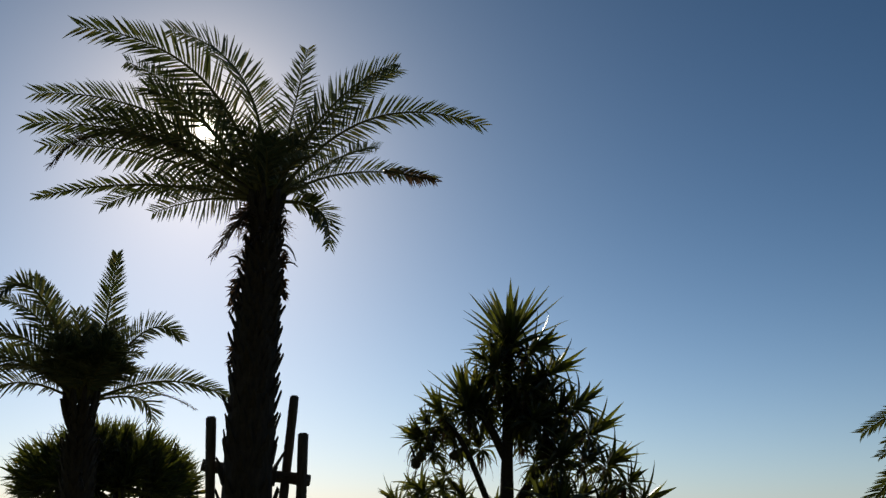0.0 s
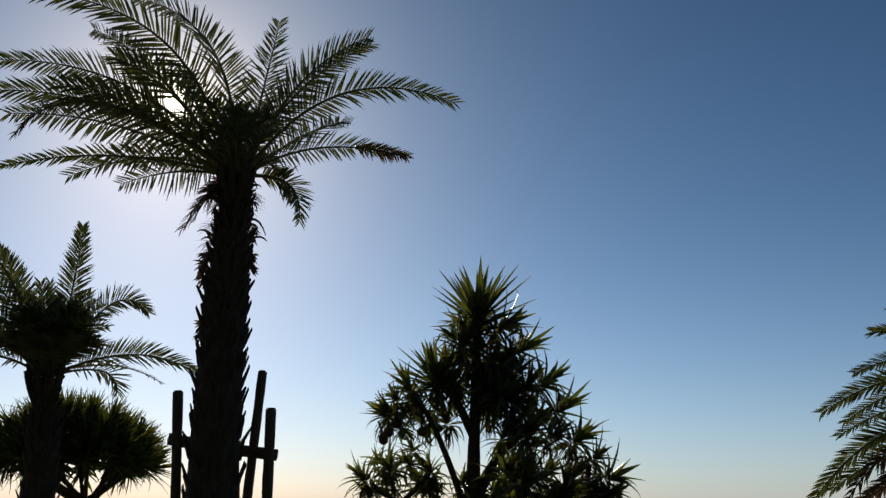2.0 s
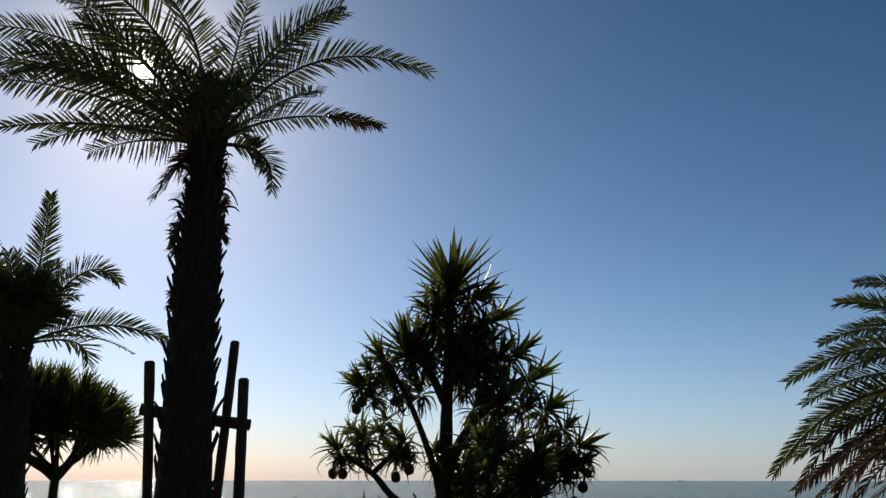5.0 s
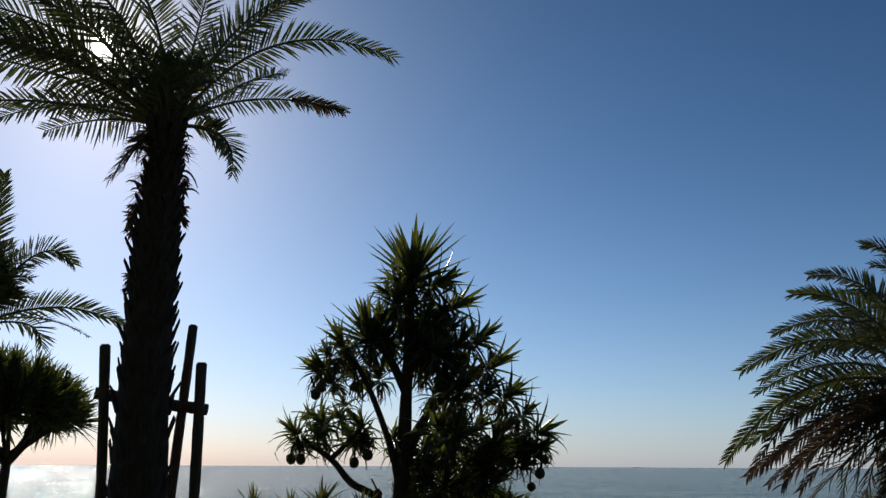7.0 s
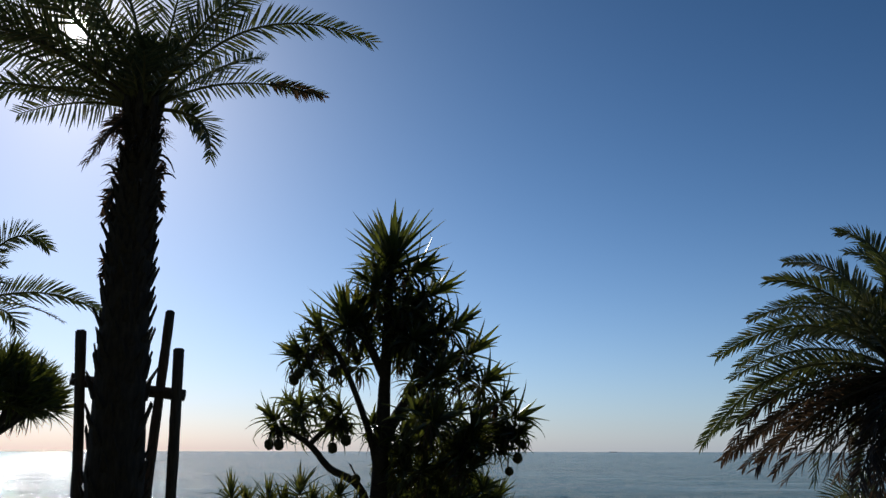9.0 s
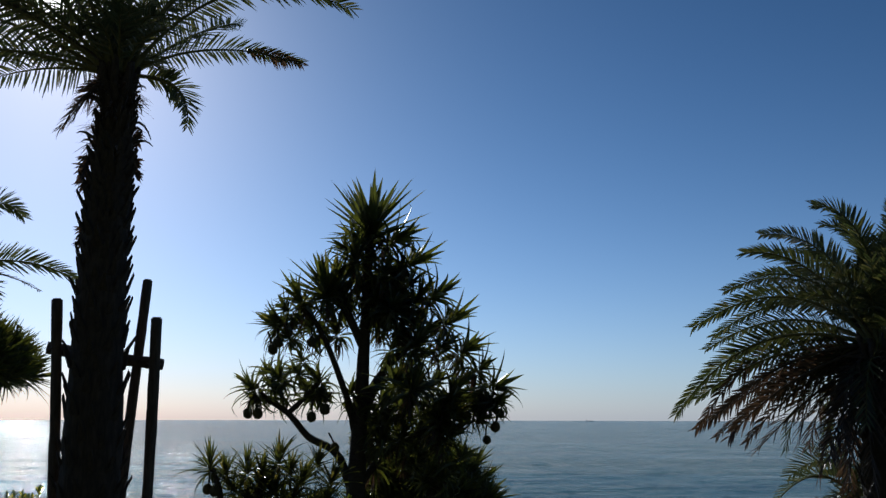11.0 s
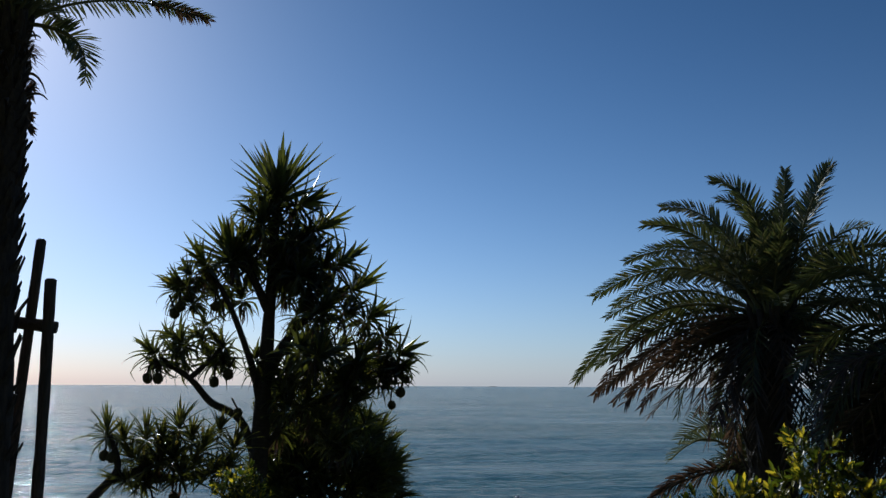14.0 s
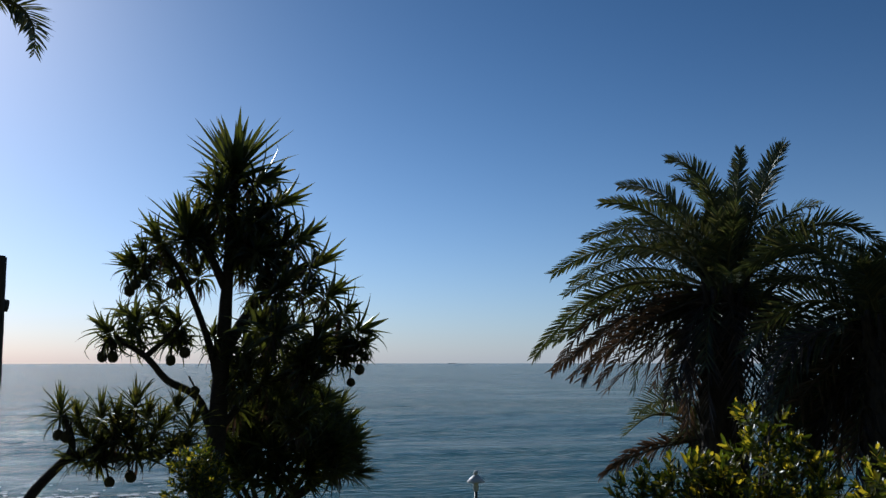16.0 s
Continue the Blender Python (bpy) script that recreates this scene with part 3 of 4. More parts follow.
    for c, t in (((0.55, 0.2, 2.5), (0.8, 0.4, 1.3)), ((0.45, 0.5, 2.45), (0.6, 0.9, 1.25)), ((0.7, 0.5, 2.5), (1.1, 0.8, 1.4)), ((0.4, 0.6, 2.4), (0.45, 1.1, 1.3)), ((-0.4, 0.5, 2.4), (-0.6, 0.9, 1.35)), ((0.5, 0.3, 2.3), (0.5, 0.5, 1.2))):
        frond(palm, rng, hub, c, t, 0.25, rng.uniform(-0.6, 0.6), wide=0.023)
    for c, t in (((-0.3, -0.2, 2.2), (-0.36, -0.3, 1.0)), ((-0.45, 0.0, 2.2), (-0.62, 0.0, 1.05)), ((-0.2, -0.3, 2.1), (-0.15, -0.4, 1.0)), ((0.25, -0.3, 2.1), (0.3, -0.4, 1.05)), ((0.4, 0.0, 2.2), (0.55, 0.0, 1.0)), ((0.15, -0.3, 2.0), (0.1, -0.35, 0.9)), ((-0.35, 0.1, 2.25), (-0.55, 0.2, 1.35)), ((-0.3, 0.2, 2.15), (-0.42, 0.3, 1.2)), ((-0.28, -0.05, 2.1), (-0.36, -0.15, 1.15)), ((-0.5, 0.3, 2.2), (-0.75, 0.5, 1.3)), ((-0.67, 0.12, 1.88), (-1.22, 0.30, 1.28)), ((-0.44, -0.16, 1.66), (-0.51, -0.40, 1.24)), ((0.80, -0.12, 2.34), (1.51, -0.30, 1.39)),
                 ((0.70, 0.24, 2.11), (1.17, 0.60, 1.02)), ((-0.29, 0.20, 1.75), (-0.42, 0.50, 0.81))):
        frond(palm, rng, hub, c, t, 0.32, rng.uniform(-0.6, 0.6), True, label="brown dead hanging frond")


def far_right_palm():
    rng = random.Random(16)
    palm = thing("date_palm", pose(5.36, 6.66, 0, 0, 0, -38.8), "dense date palm with long dark drooping fronds beside another", "palm tree")
    palm_trunk(palm, rng, [(0.0, 0, -0.15), (0.03, 0, 0.8), (0.0, 0, 1.8)], [0.28, 0.25, 0.19], 10, 9, 0.15, 8, 0.1)
    hub = (0.0, 0, 1.9)
    hub_stalks(palm, rng, hub, 16, 0.17)
    crown(palm, rng, hub, [
        (-0.45, -0.1, 3.05, -1.05, -0.3, 2.45), (-0.55, 0.2, 2.75, -1.15, 0.4, 2.15), (-0.6, -0.2, 2.45, -1.1, -0.4, 1.7), (-0.5, 0.1, 2.3, -0.95, 0.3, 1.35),
        (-0.7, 0.3, 1.6, -1.2, 0.5, 1.0, 0.26, 1), (-0.55, -0.1, 1.5, -0.95, -0.2, 0.9, 0.26, 1), (-0.45, 0.3, 1.5, -0.7, 0.6, 0.6, 0.26, 1), (-0.3, 0.5, 1.5, -0.4, 0.9, 0.6, 0.26, 1), (-0.7, 0.6, 1.7, -1.1, 0.9, 0.95),
        (0.2, 0.1, 2.8, 0.5, 0.3, 2.5), (0.7, 0.0, 3.0, 1.4, 0.1, 2.4), (0.8, 0.3, 2.6, 1.5, 0.5, 1.9),
    ], 56, 0.28, 1.0, -60, 0.024)
    for n in range(32):
        a = 2 * math.pi * n / 32 + rng.uniform(-0.1, 0.1)
        out, low = rng.uniform(0.8, 1.3), rng.uniform(0.75, 1.4)
        if math.cos(a) < -0.4:
            continue
        frond(palm, rng, (0, 0, 1.8), (math.sin(a) * out * 0.75, math.cos(a) * out * 0.75, 2.1), (math.sin(a) * out, math.cos(a) * out, low), 0.32, rng.uniform(-0.7, 0.7), n % 2 == 0,
              label="brown dead hanging frond" if n % 2 == 0 else "")
    for n in range(22):
        x, back = -1.15 + 0.05 * n + rng.uniform(-0.04, 0.04), rng.uniform(-0.1, 0.9)
        frond(palm, rng, (-0.08, 0.05, 1.55), (x * 0.8, back * 0.7, rng.uniform(1.25, 1.6)), (x, back, rng.uniform(0.15, 0.75)), 0.27, rng.uniform(-0.5, 0.5), n % 3 != 1, spacing=0.026,
              label="brown dead hanging frond" if n % 3 != 1 else "")


def young_palm():
    rng = random.Random(14)
    palm = thing("young_date_palm", pose(4.83, 8.98, -0.25, 0, 0, -28.3), "low young date palm with grey arching fronds behind shrubs", "palm tree")
    palm_trunk(palm, rng, [(0, 0, -0.2), (0, 0, 0.4), (0.02, 0, 1.0)], [0.2, 0.2, 0.15], 6, 8, 0.13, 4)
    hub = (0.02, 0, 0.97)
    crown(palm, rng, hub, [
        (-0.26, 0.12, 1.66, -0.74, 0.30, 1.22), (-0.36, -0.12, 1.52, -0.80, -0.30, 1.04), (-0.21, 0.36, 1.66, -0.60, 0.90, 1.49),
        (0.42, 0.12, 1.65, 1.08, 0.30, 1.09), (0.22, 0.24, 1.80, 0.34, 0.60, 1.78),
    ], 30, 0.24, 0.75, 5)
    for dz in (0.0, 0.07):
        frond(palm, rng, hub, (-0.60, -0.16, 0.93 + dz), (-1.07 + dz, -0.40 + dz, 0.60 + dz), 0.22, 0.6, True, spacing=0.018, wide=0.024, open_to=Vector((0, -0.94, -0.34)), label="dead grey frond")


def tree_stakes():
    """Peeled poles round the tall palm, lashed to a cross bar."""
    rng = random.Random(15)
    frame_m = pose(-2.66, 7.86, 0, 0, 0, 18.7)
    prop = thing("tree_stakes", frame_m, "weathered round timber stakes with a cross bar propping a palm", "tree stake")
    poles = [((-0.28, 0.18, -0.15), (-0.33, 0.16, 1.3), (-0.415, 0.12, 2.65), 0.046), ((0.20, 0.30, -0.15), (0.27, 0.25, 1.35), (0.35, 0.18, 2.88), 0.045),
             ((0.47, 0.10, -0.15), (0.465, 0.08, 1.3), (0.445, 0.05, 2.51), 0.050)]
    for a, m, b, r in poles:
        pts = smooth_line([a, m, b], 9)
        v, f = tube(pts, [r * rng.uniform(0.94, 1.06) for _ in pts], 12, 0.03, rng)
        bm = bmesh.new()
        bv = [bm.verts.new(q) for q in v]
        for q in f:
            bm.faces.new([bv[i] for i in q])
        rim = [e for e in bm.edges if all(x in bv[-12:] for x in e.verts)]
        bmesh.ops.bevel(bm, geom=rim, offset=0.012, segments=2, affect="EDGES")
        child("stake", mesh_of("stake", bm, STAKE_WOOD, True), prop)
    line = [(-0.47, 0.235, 2.215), (0.0, 0.27, 2.15), (0.53, 0.13, 2.08)]
    pts = smooth_line(line, 8)
    v, f = tube(pts, [0.055 * rng.uniform(0.95, 1.05) for _ in pts], 10, 0.03, rng)
    child("cross_bar", raw_mesh("cross_bar", v, f, STAKE_WOOD, True), prop)
    for x, y, z in ((-0.405, 0.16, 2.2), (0.32, 0.19, 2.11), (0.455, 0.11, 2.09)):
        verts, faces = tube([(x + 0.062 * math.cos(w), y + 0.062 * math.sin(w), z + 0.012 * math.sin(3 * w)) for w in np.linspace(0, 6.1, 14)], [0.008] * 14, 5)
        child("lashing", raw_mesh("lashing", verts, faces, DRY_LEAF, True), prop)


tall_palm()
left_palm()
right_palm()
far_right_palm()
young_palm()
tree_stakes()


# ---- screw pines ----
def strap_leaf(verts, faces, rng, root, out, rise, length, width, bend, kink=0.0):
    """A long keeled blade that leaves its stem at the angle rise, bends over and narrows to a point."""
    side = out.cross(Vector((0, 0, 1))).normalized()
    p, a, steps, n0, fold = root.copy(), rise, 7, len(verts), rng.choice((2, 3, 4, 5))
    for i in range(steps):
        s = i / steps
        w = width * (0.75 + 0.5 * s if s < 0.3 else 0.9 * (1 - s) / 0.7 + 0.06)
        d = out * math.cos(a) + Vector((0, 0, 1)) * math.sin(a)
        nor = side.cross(d).normalized()
        verts += [p - side * w * 0.5 + nor * w * 0.3, p.copy(), p + side * w * 0.5 + nor * w * 0.3]
        p = p + d * length / steps
        a -= bend / steps * (0.4 + 1.5 * s) + (kink if i == fold else 0)
    verts.append(p)
    for i in range(steps - 1):
        q = n0 + 3 * i
        faces += [(q, q + 3, q + 4, q + 1), (q + 1, q + 4, q + 5, q + 2)]
    q = n0 + 3 * (steps - 1)
    faces += [(q, q + 3, q + 1), (q + 1, q + 3, q + 2)]


def rosette_mesh(seed, count, length, width, low, high, bend, kinks, material=None, shortest=0.6, longest=1.15):
    """A spiral tuft of strap leaves round a stem end; the stem points up."""
    rng = random.Random(seed)
    verts, faces = [], []
    for i in range(count):
        s = i / (count - 1)
        a = i * 2.3999 + rng.uniform(-0.6, 0.6)
        out = Vector((math.cos(a), math.sin(a), 0))
        rise = radians(low + (high - low) * s ** 0.8 + rng.uniform(-16, 16))
        size = length * rng.uniform(shortest, longest) * (0.72 + 0.28 * math.sin(math.pi * min(1, s * 1.2)))
        root = Vector((0, 0, -0.12 + 0.2 * s)) + out * 0.03
        strap_leaf(verts, faces, rng, root, out, rise, size, width * rng.uniform(0.8, 1.15), bend * (1.25 - s) * rng.uniform(0.2, 1.8), rng.uniform(0.6, 1.5) if rng.random() < kinks * (1 - s) else 0)
    return raw_mesh("leaf_rosette", verts, faces, material or SCREW_LEAF)


OPEN = [rosette_mesh(40 + n, 30, 0.68, 0.086, -40, 86, 1.05, 0.35) for n in range(5)]
LOOSE = [rosette_mesh(50 + n, 28, 0.64, 0.078, -65, 78, 1.9, 0.55) for n in range(5)]
SPIKY = [rosette_mesh(60 + n, 34, 0.54, 0.050, 0, 86, 0.45, 0.05) for n in range(4)]
BRUSH = [rosette_mesh(75 + n, 40, 0.62, 0.062, -30, 84, 0.8, 0.15) for n in range(4)]
CREST = rosette_mesh(65, 50, 0.96, 0.118, 2, 87, 0.14, 0.0, None, 0.82, 1.02)
DEAD = [rosette_mesh(70 + n, 16, 0.6, 0.048, -80, -20, 1.2, 0.3, DRY_LEAF) for n in range(3)]


def aim(at, way, spin, scale):
    turn = Vector(way).normalized().to_track_quat("Z", "Y").to_matrix().to_4x4()
    return Matrix.Translation(at) @ turn @ pose(0, 0, 0, 0, 0, spin) @ Matrix.Diagonal((scale, scale, scale, 1))


def limb(tree, points, radii, name="branch", rng=None):
    pts = smooth_line(points, 5)
    rr = np.interp(np.linspace(0, 1, len(pts)), np.linspace(0, 1, len(radii)), radii)
    v, f = tube(pts, rr, 10, 0.06, rng)
    return child(name, raw_mesh(name, v, f, SCREW_BARK, True), tree)


def fruit_meshes():
    out = []
    for n in range(2):
        bm = bmesh.new()
        bmesh.ops.create_icosphere(bm, subdivisions=3, radius=0.060)
        for q in bm.verts:
            d = q.co.normalized()
            k = abs(math.sin(d.z * 11 + n)) * abs(math.sin(math.atan2(d.y, d.x) * 6 + d.z * 3))
            q.co *= 0.93 + 0.14 * k
            q.co.z *= 1.12
        out.append(mesh_of("fruit", bm, FRUIT, True))
    return out


FRUITS = fruit_meshes()


def hang_fruit(tree, at, rng):
    at = Vector(at)
    m = Matrix.Translation(at) @ pose(0, 0, 0, rng.uniform(-15, 15), rng.uniform(-15, 15), rng.uniform(0, 360)) @ Matrix.Diagonal((*([rng.uniform(0.85, 1.1)] * 3), 1))
    fruit = child("fruit", rng.choice(FRUITS), tree, m, "round green-brown knobbly fruit")
    v, f = tube(curve_points((0, 0, 0.06), (0.02, 0, 0.13), (0.05, 0.02, 0.20), 4), [0.012] * 5, 6)
    child("fruit_stalk", raw_mesh("fruit_stalk", v, f, SCREW_BARK, True), fruit)


def tuft(tree, rng, kinds, at, way, scale, dead=0.5):
    child("leaf_rosette", rng.choice(kinds), tree, aim(at, way, rng.uniform(0, 360), scale))
    if rng.random() < dead:
        child("dead_leaves", rng.choice(DEAD), tree, aim(Vector(at) - Vector(way).normalized() * 0.1, (0.1, 0, 1), rng.uniform(0, 360), scale * 0.8), "withered brown strap leaves")


def main_screw_pine():
    rng = random.Random(21)
    tree = thing("screw_pine", pose(-0.50, 10.99, -0.95, 0, 0, 2.6), "cone-shaped screw pine with forked limbs and hanging round fruit", "tree")
    limb(tree, [(-0.06, 0, -0.2), (-0.05, 0, 0.9), (0.01, 0, 2.5), (0.05, 0, 3.5), (0.08, 0, 4.6), (0.11, 0, 5.1)], [0.16, 0.13, 0.10, 0.075, 0.055, 0.045], "trunk", rng)
    limb(tree, [(-0.03, 0, 2.3), (-0.14, -0.05, 2.75), (-0.44, -0.15, 3.5), (-0.72, -0.2, 3.95)], [0.055, 0.045, 0.034, 0.030], rng=rng)
    limb(tree, [(-0.05, 0, 1.6), (-0.26, 0.0, 2.10), (-0.62, -0.05, 2.32), (-0.87, -0.1, 2.60), (-1.25, -0.1, 2.84)], [0.058, 0.050, 0.046, 0.038, 0.030], rng=rng)
    limb(tree, [(-0.89, -0.1, 2.58), (-0.62, -0.1, 2.85), (-0.50, -0.1, 3.0)], [0.036, 0.033, 0.03], rng=rng)
    limb(tree, [(0.0, 0, 1.7), (0.36, 0.1, 2.12), (1.07, 0.1, 2.52), (1.55, 0.0, 2.78)], [0.05, 0.042, 0.034, 0.028], rng=rng)
    limb(tree, [(0.03, 0, 2.7), (0.35, 0.2, 3.2), (0.75, 0.2, 3.6), (1.05, 0.1, 3.8)], [0.065, 0.052, 0.045, 0.04], rng=rng)
    limb(tree, [(0.02, 0, 2.5), (0.2, 0.4, 2.9), (0.5, 0.7, 3.2)], [0.07, 0.05, 0.04], rng=rng)
    limb(tree, [(0.05, 0, 3.4), (-0.2, -0.1, 3.9), (-0.40, -0.1, 4.15)], [0.06, 0.05, 0.045], rng=rng)
    limb(tree, [(0.07, 0, 3.9), (0.3, 0.05, 4.3), (0.55, 0.1, 4.5)], [0.06, 0.05, 0.04], rng=rng)
    # at, way, size: the tufts at the limbs' ends
    tuft(tree, rng, OPEN, (0.11, 0, 4.80), (0.0, 0, 1), 0.9, 1)
    child("leaf_rosette", CREST, tree, aim((0.11, 0, 4.92), (0.03, 0, 1), 40, 1.0))
    child("leaf_rosette", CREST, tree, aim((-0.42, -0.1, 4.08), (-0.2, -0.1, 1), 130, 0.78))
    tuft(tree, rng, LOOSE, (-0.40, -0.1, 4.05), (-0.25, -0.1, 1), 0.8, 1)
    tuft(tree, rng, OPEN, (-0.75, -0.2, 3.98), (-0.6, -0.1, 1), 0.8, 1)
    tuft(tree, rng, OPEN, (-0.98, -0.1, 3.72), (-1.0, 0, 0.7), 0.62, 1)
    tuft(tree, rng, LOOSE, (-0.6, 0.1, 3.65), (-0.6, -0.4, 0.8), 0.75, 1)
    tuft(tree, rng, LOOSE, (-0.18, -0.1, 4.65), (-0.8, 0, 0.7), 0.65, 1)
    tuft(tree, rng, OPEN, (-1.30, -0.1, 2.90), (-1, 0, 0.9), 0.68, 1)
    tuft(tree, rng, LOOSE, (-0.98, -0.1, 3.02), (-0.4, -0.2, 1), 0.8, 0)
    tuft(tree, rng, LOOSE, (-0.50, -0.1, 2.98), (-0.2, -0.2, 1), 0.66, 1)
    tuft(tree, rng, LOOSE, (-0.72, -0.1, 3.25), (-0.5, -0.3, 1), 0.55, 0)
    tuft(tree, rng, LOOSE, (1.66, 0, 2.92), (1, 0, 0.4), 0.98, 1)
    tuft(tree, rng, LOOSE, (1.50, -0.1, 3.14), (1, 0, 0.9), 0.8, 1)
    tuft(tree, rng, OPEN, (1.30, 0, 3.38), (0.9, 0, 0.8), 0.9, 1)
    tuft(tree, rng, OPEN, (1.12, 0.1, 3.75), (0.9, 0, 0.8), 0.95, 1)
    tuft(tree, rng, OPEN, (0.92, 0.1, 4.10), (1.0, 0, 0.6), 0.92, 1)
    tuft(tree, rng, OPEN, (0.62, 0.1, 4.53), (1.0, 0, 0.6), 0.97, 1)
    tuft(tree, rng, OPEN, (0.38, 0.0, 4.82), (1.0, 0, 0.5), 0.98, 1)
    tuft(tree, rng, LOOSE, (-0.08, 0.0, 4.88), (-0.9, 0, 0.5), 0.7, 1)
    tuft(tree, rng, LOOSE, (1.60, -0.05, 2.74), (0.9, -0.3, 0.25), 0.7, 1)
    tuft(tree, rng, LOOSE, (1.42, 0.1, 2.66), (0.6, -0.4, 0.5), 0.65, 1)
    for x, z, size in ((-0.9, 3.85, 0.7), (-1.08, 3.68, 0.62), (-0.65, 3.82, 0.75), (-0.45, 4.02, 0.7), (-0.28, 4.3, 0.65), (-1.15, 3.12, 0.66), (-0.78, 3.1, 0.66),
                       (-1.02, 2.86, 0.66), (-0.62, 2.86, 0.6), (-0.86, 3.5, 0.55)):
        tuft(tree, rng, LOOSE if rng.random() < 0.5 else OPEN, (x, rng.uniform(-0.4, 0.4), z), (x * 0.8, rng.uniform(-0.5, 0.3), 0.8), size, 0.8)
    for x, y, z in ((0.32, 0.0, 4.35), (0.48, 0.1, 4.02), (0.55, -0.1, 3.72), (0.82, 0.0, 3.62), (0.40, 0.2, 3.42), (0.75, 0.1, 3.30), (1.02, 0.0, 3.42), (0.22, 0.0, 3.9), (0.62, 0.2, 3.0), (0.9, 0.1, 2.95), (0.5, 0.0, 4.42), (0.62, 0.1, 4.24), (0.7, 0.0, 4.02), (-0.24, 0.0, 3.98), (-0.3, 0.1, 3.62)):
        tuft(tree, rng, LOOSE if rng.random() < 0.6 else OPEN, (x, y, z), (x * 0.8, y - 0.2, 0.8), rng.uniform(0.68, 0.85), 0.8)
    # the inside of the crown, fuller away from the open limbs
    for n in range(24):
        z = rng.uniform(2.2, 4.55)
        wide = 1.45 * (5.2 - z) / 2.9
        x = rng.uniform(0.0, wide) if rng.random() < 0.86 else rng.uniform(-0.5 * wide, 0) if z > 3.8 else rng.uniform(-0.1, 0.2)
        y = rng.uniform(-0.8, 0.9) * min(1, wide)
        tuft(tree, rng, OPEN if rng.random() < 0.6 else LOOSE, (x, y, z), (x * 0.8 + rng.uniform(-0.3, 0.3), y, 0.8), rng.uniform(0.62, 0.88), 0.6)
    for n in range(34):
        x, z = rng.uniform(0.1, 1.25), rng.uniform(1.75, 2.75)
        tuft(tree, rng, LOOSE if n % 2 else OPEN, (x, rng.uniform(-0.4, 0.6), z), (x * 0.6, rng.uniform(-0.4, 0.4), 0.8), rng.uniform(0.55, 0.75), 0.6)
    for x, z, way in ((1.62, 2.66, (0.7, -0.2, -0.1)), (1.72, 2.78, (1, -0.1, 0.1)), (1.45, 2.55, (0.4, -0.3, 0.0)), (-1.22, 2.78, (-0.7, -0.2, 0.1)), (-0.52, 2.82, (0.2, -0.3, 0.2))):
        tuft(tree, rng, LOOSE, (x, -0.1, z), way, 0.62, 0.6)
    for at in ((-1.36, -0.1, 2.60), (-1.23, -0.2, 2.60), (-0.58, -0.2, 2.56), (-0.42, -0.2, 2.65), (1.78, -0.1, 2.60), (1.70, -0.15, 2.44), (1.60, -0.1, 2.28), (-1.01, -0.3, 3.45),
               (-0.60, -0.3, 3.46), (-0.29, -0.1, 2.19), (-1.08, -0.2, 3.38)):
        hang_fruit(tree, at, rng)


def small_screw_pine():
    rng = random.Random(22)
    tree = thing("screw_pine", pose(-2.33, 10.03, -0.45, 0, 0, 13.1), "low sprawling screw pine with bright leaf tufts and hanging fruit", "tree")
    limb(tree, [(-0.25, 0, -0.2), (-0.08, 0, 0.55), (0.30, 0, 1.02), (0.34, 0, 1.2), (0.24, 0, 1.48)], [0.075, 0.06, 0.045, 0.038, 0.034], "trunk", rng)
    limb(tree, [(0.32, 0, 1.02), (0.6, 0.1, 1.1), (0.98, 0.1, 1.5)], [0.05, 0.045, 0.04], rng=rng)
    limb(tree, [(0.5, 0.05, 1.06), (0.95, 0.1, 0.98), (1.35, 0.1, 1.05), (1.6, 0.1, 1.2)], [0.05, 0.045, 0.04, 0.04], rng=rng)
    for at, way, size in (((0.22, 0, 1.50), (-0.1, 0, 1), 0.7), ((0.98, 0.05, 1.55), (0.1, 0, 1), 0.75), ((0.62, -0.05, 1.45), (0, 0, 1), 0.7), ((0.78, 0.0, 1.2), (0, -0.3, 1), 0.8),
                          ((1.25, 0.1, 1.3), (0.3, -0.2, 1), 0.75), ((1.6, 0.1, 1.3), (0.4, 0, 1), 0.7), ((0.5, 0.1, 1.22), (-0.5, 0, 0.7), 0.7), ((1.0, -0.1, 1.05), (0, -0.5, 0.6), 0.7),
                          ((0.42, -0.05, 1.0), (-0.7, 0, 0.2), 0.6), ((1.35, 0, 1.02), (0.2, -0.3, 0.7), 0.7), ((0.62, 0.1, 0.95), (0.2, -0.4, -0.1), 0.6), ((1.45, 0.2, 1.5), (0.2, 0, 1), 0.6), ((0.4, 0.1, 1.42), (-0.2, 0, 1), 0.6), ((0.78, -0.05, 1.42), (0.1, -0.2, 1), 0.62), ((1.12, 0.1, 1.42), (0.1, 0, 1), 0.62),
                          ((0.66, 0.1, 1.12), (-0.2, -0.4, 0.8), 0.7), ((0.92, -0.1, 1.22), (0.1, -0.4, 0.8), 0.7), ((1.15, 0.0, 1.12), (0.2, -0.4, 0.8), 0.7), ((1.5, -0.1, 1.1), (0.3, -0.3, 0.6), 0.65)):
        tuft(tree, rng, BRUSH, at, way, size * 0.95, 0.4)
    for at in ((0.28, -0.05, 1.24), (0.20, 0.0, 1.26), (0.74, -0.05, 0.74), (0.96, 0, 0.78)):
        hang_fruit(tree, at, rng)


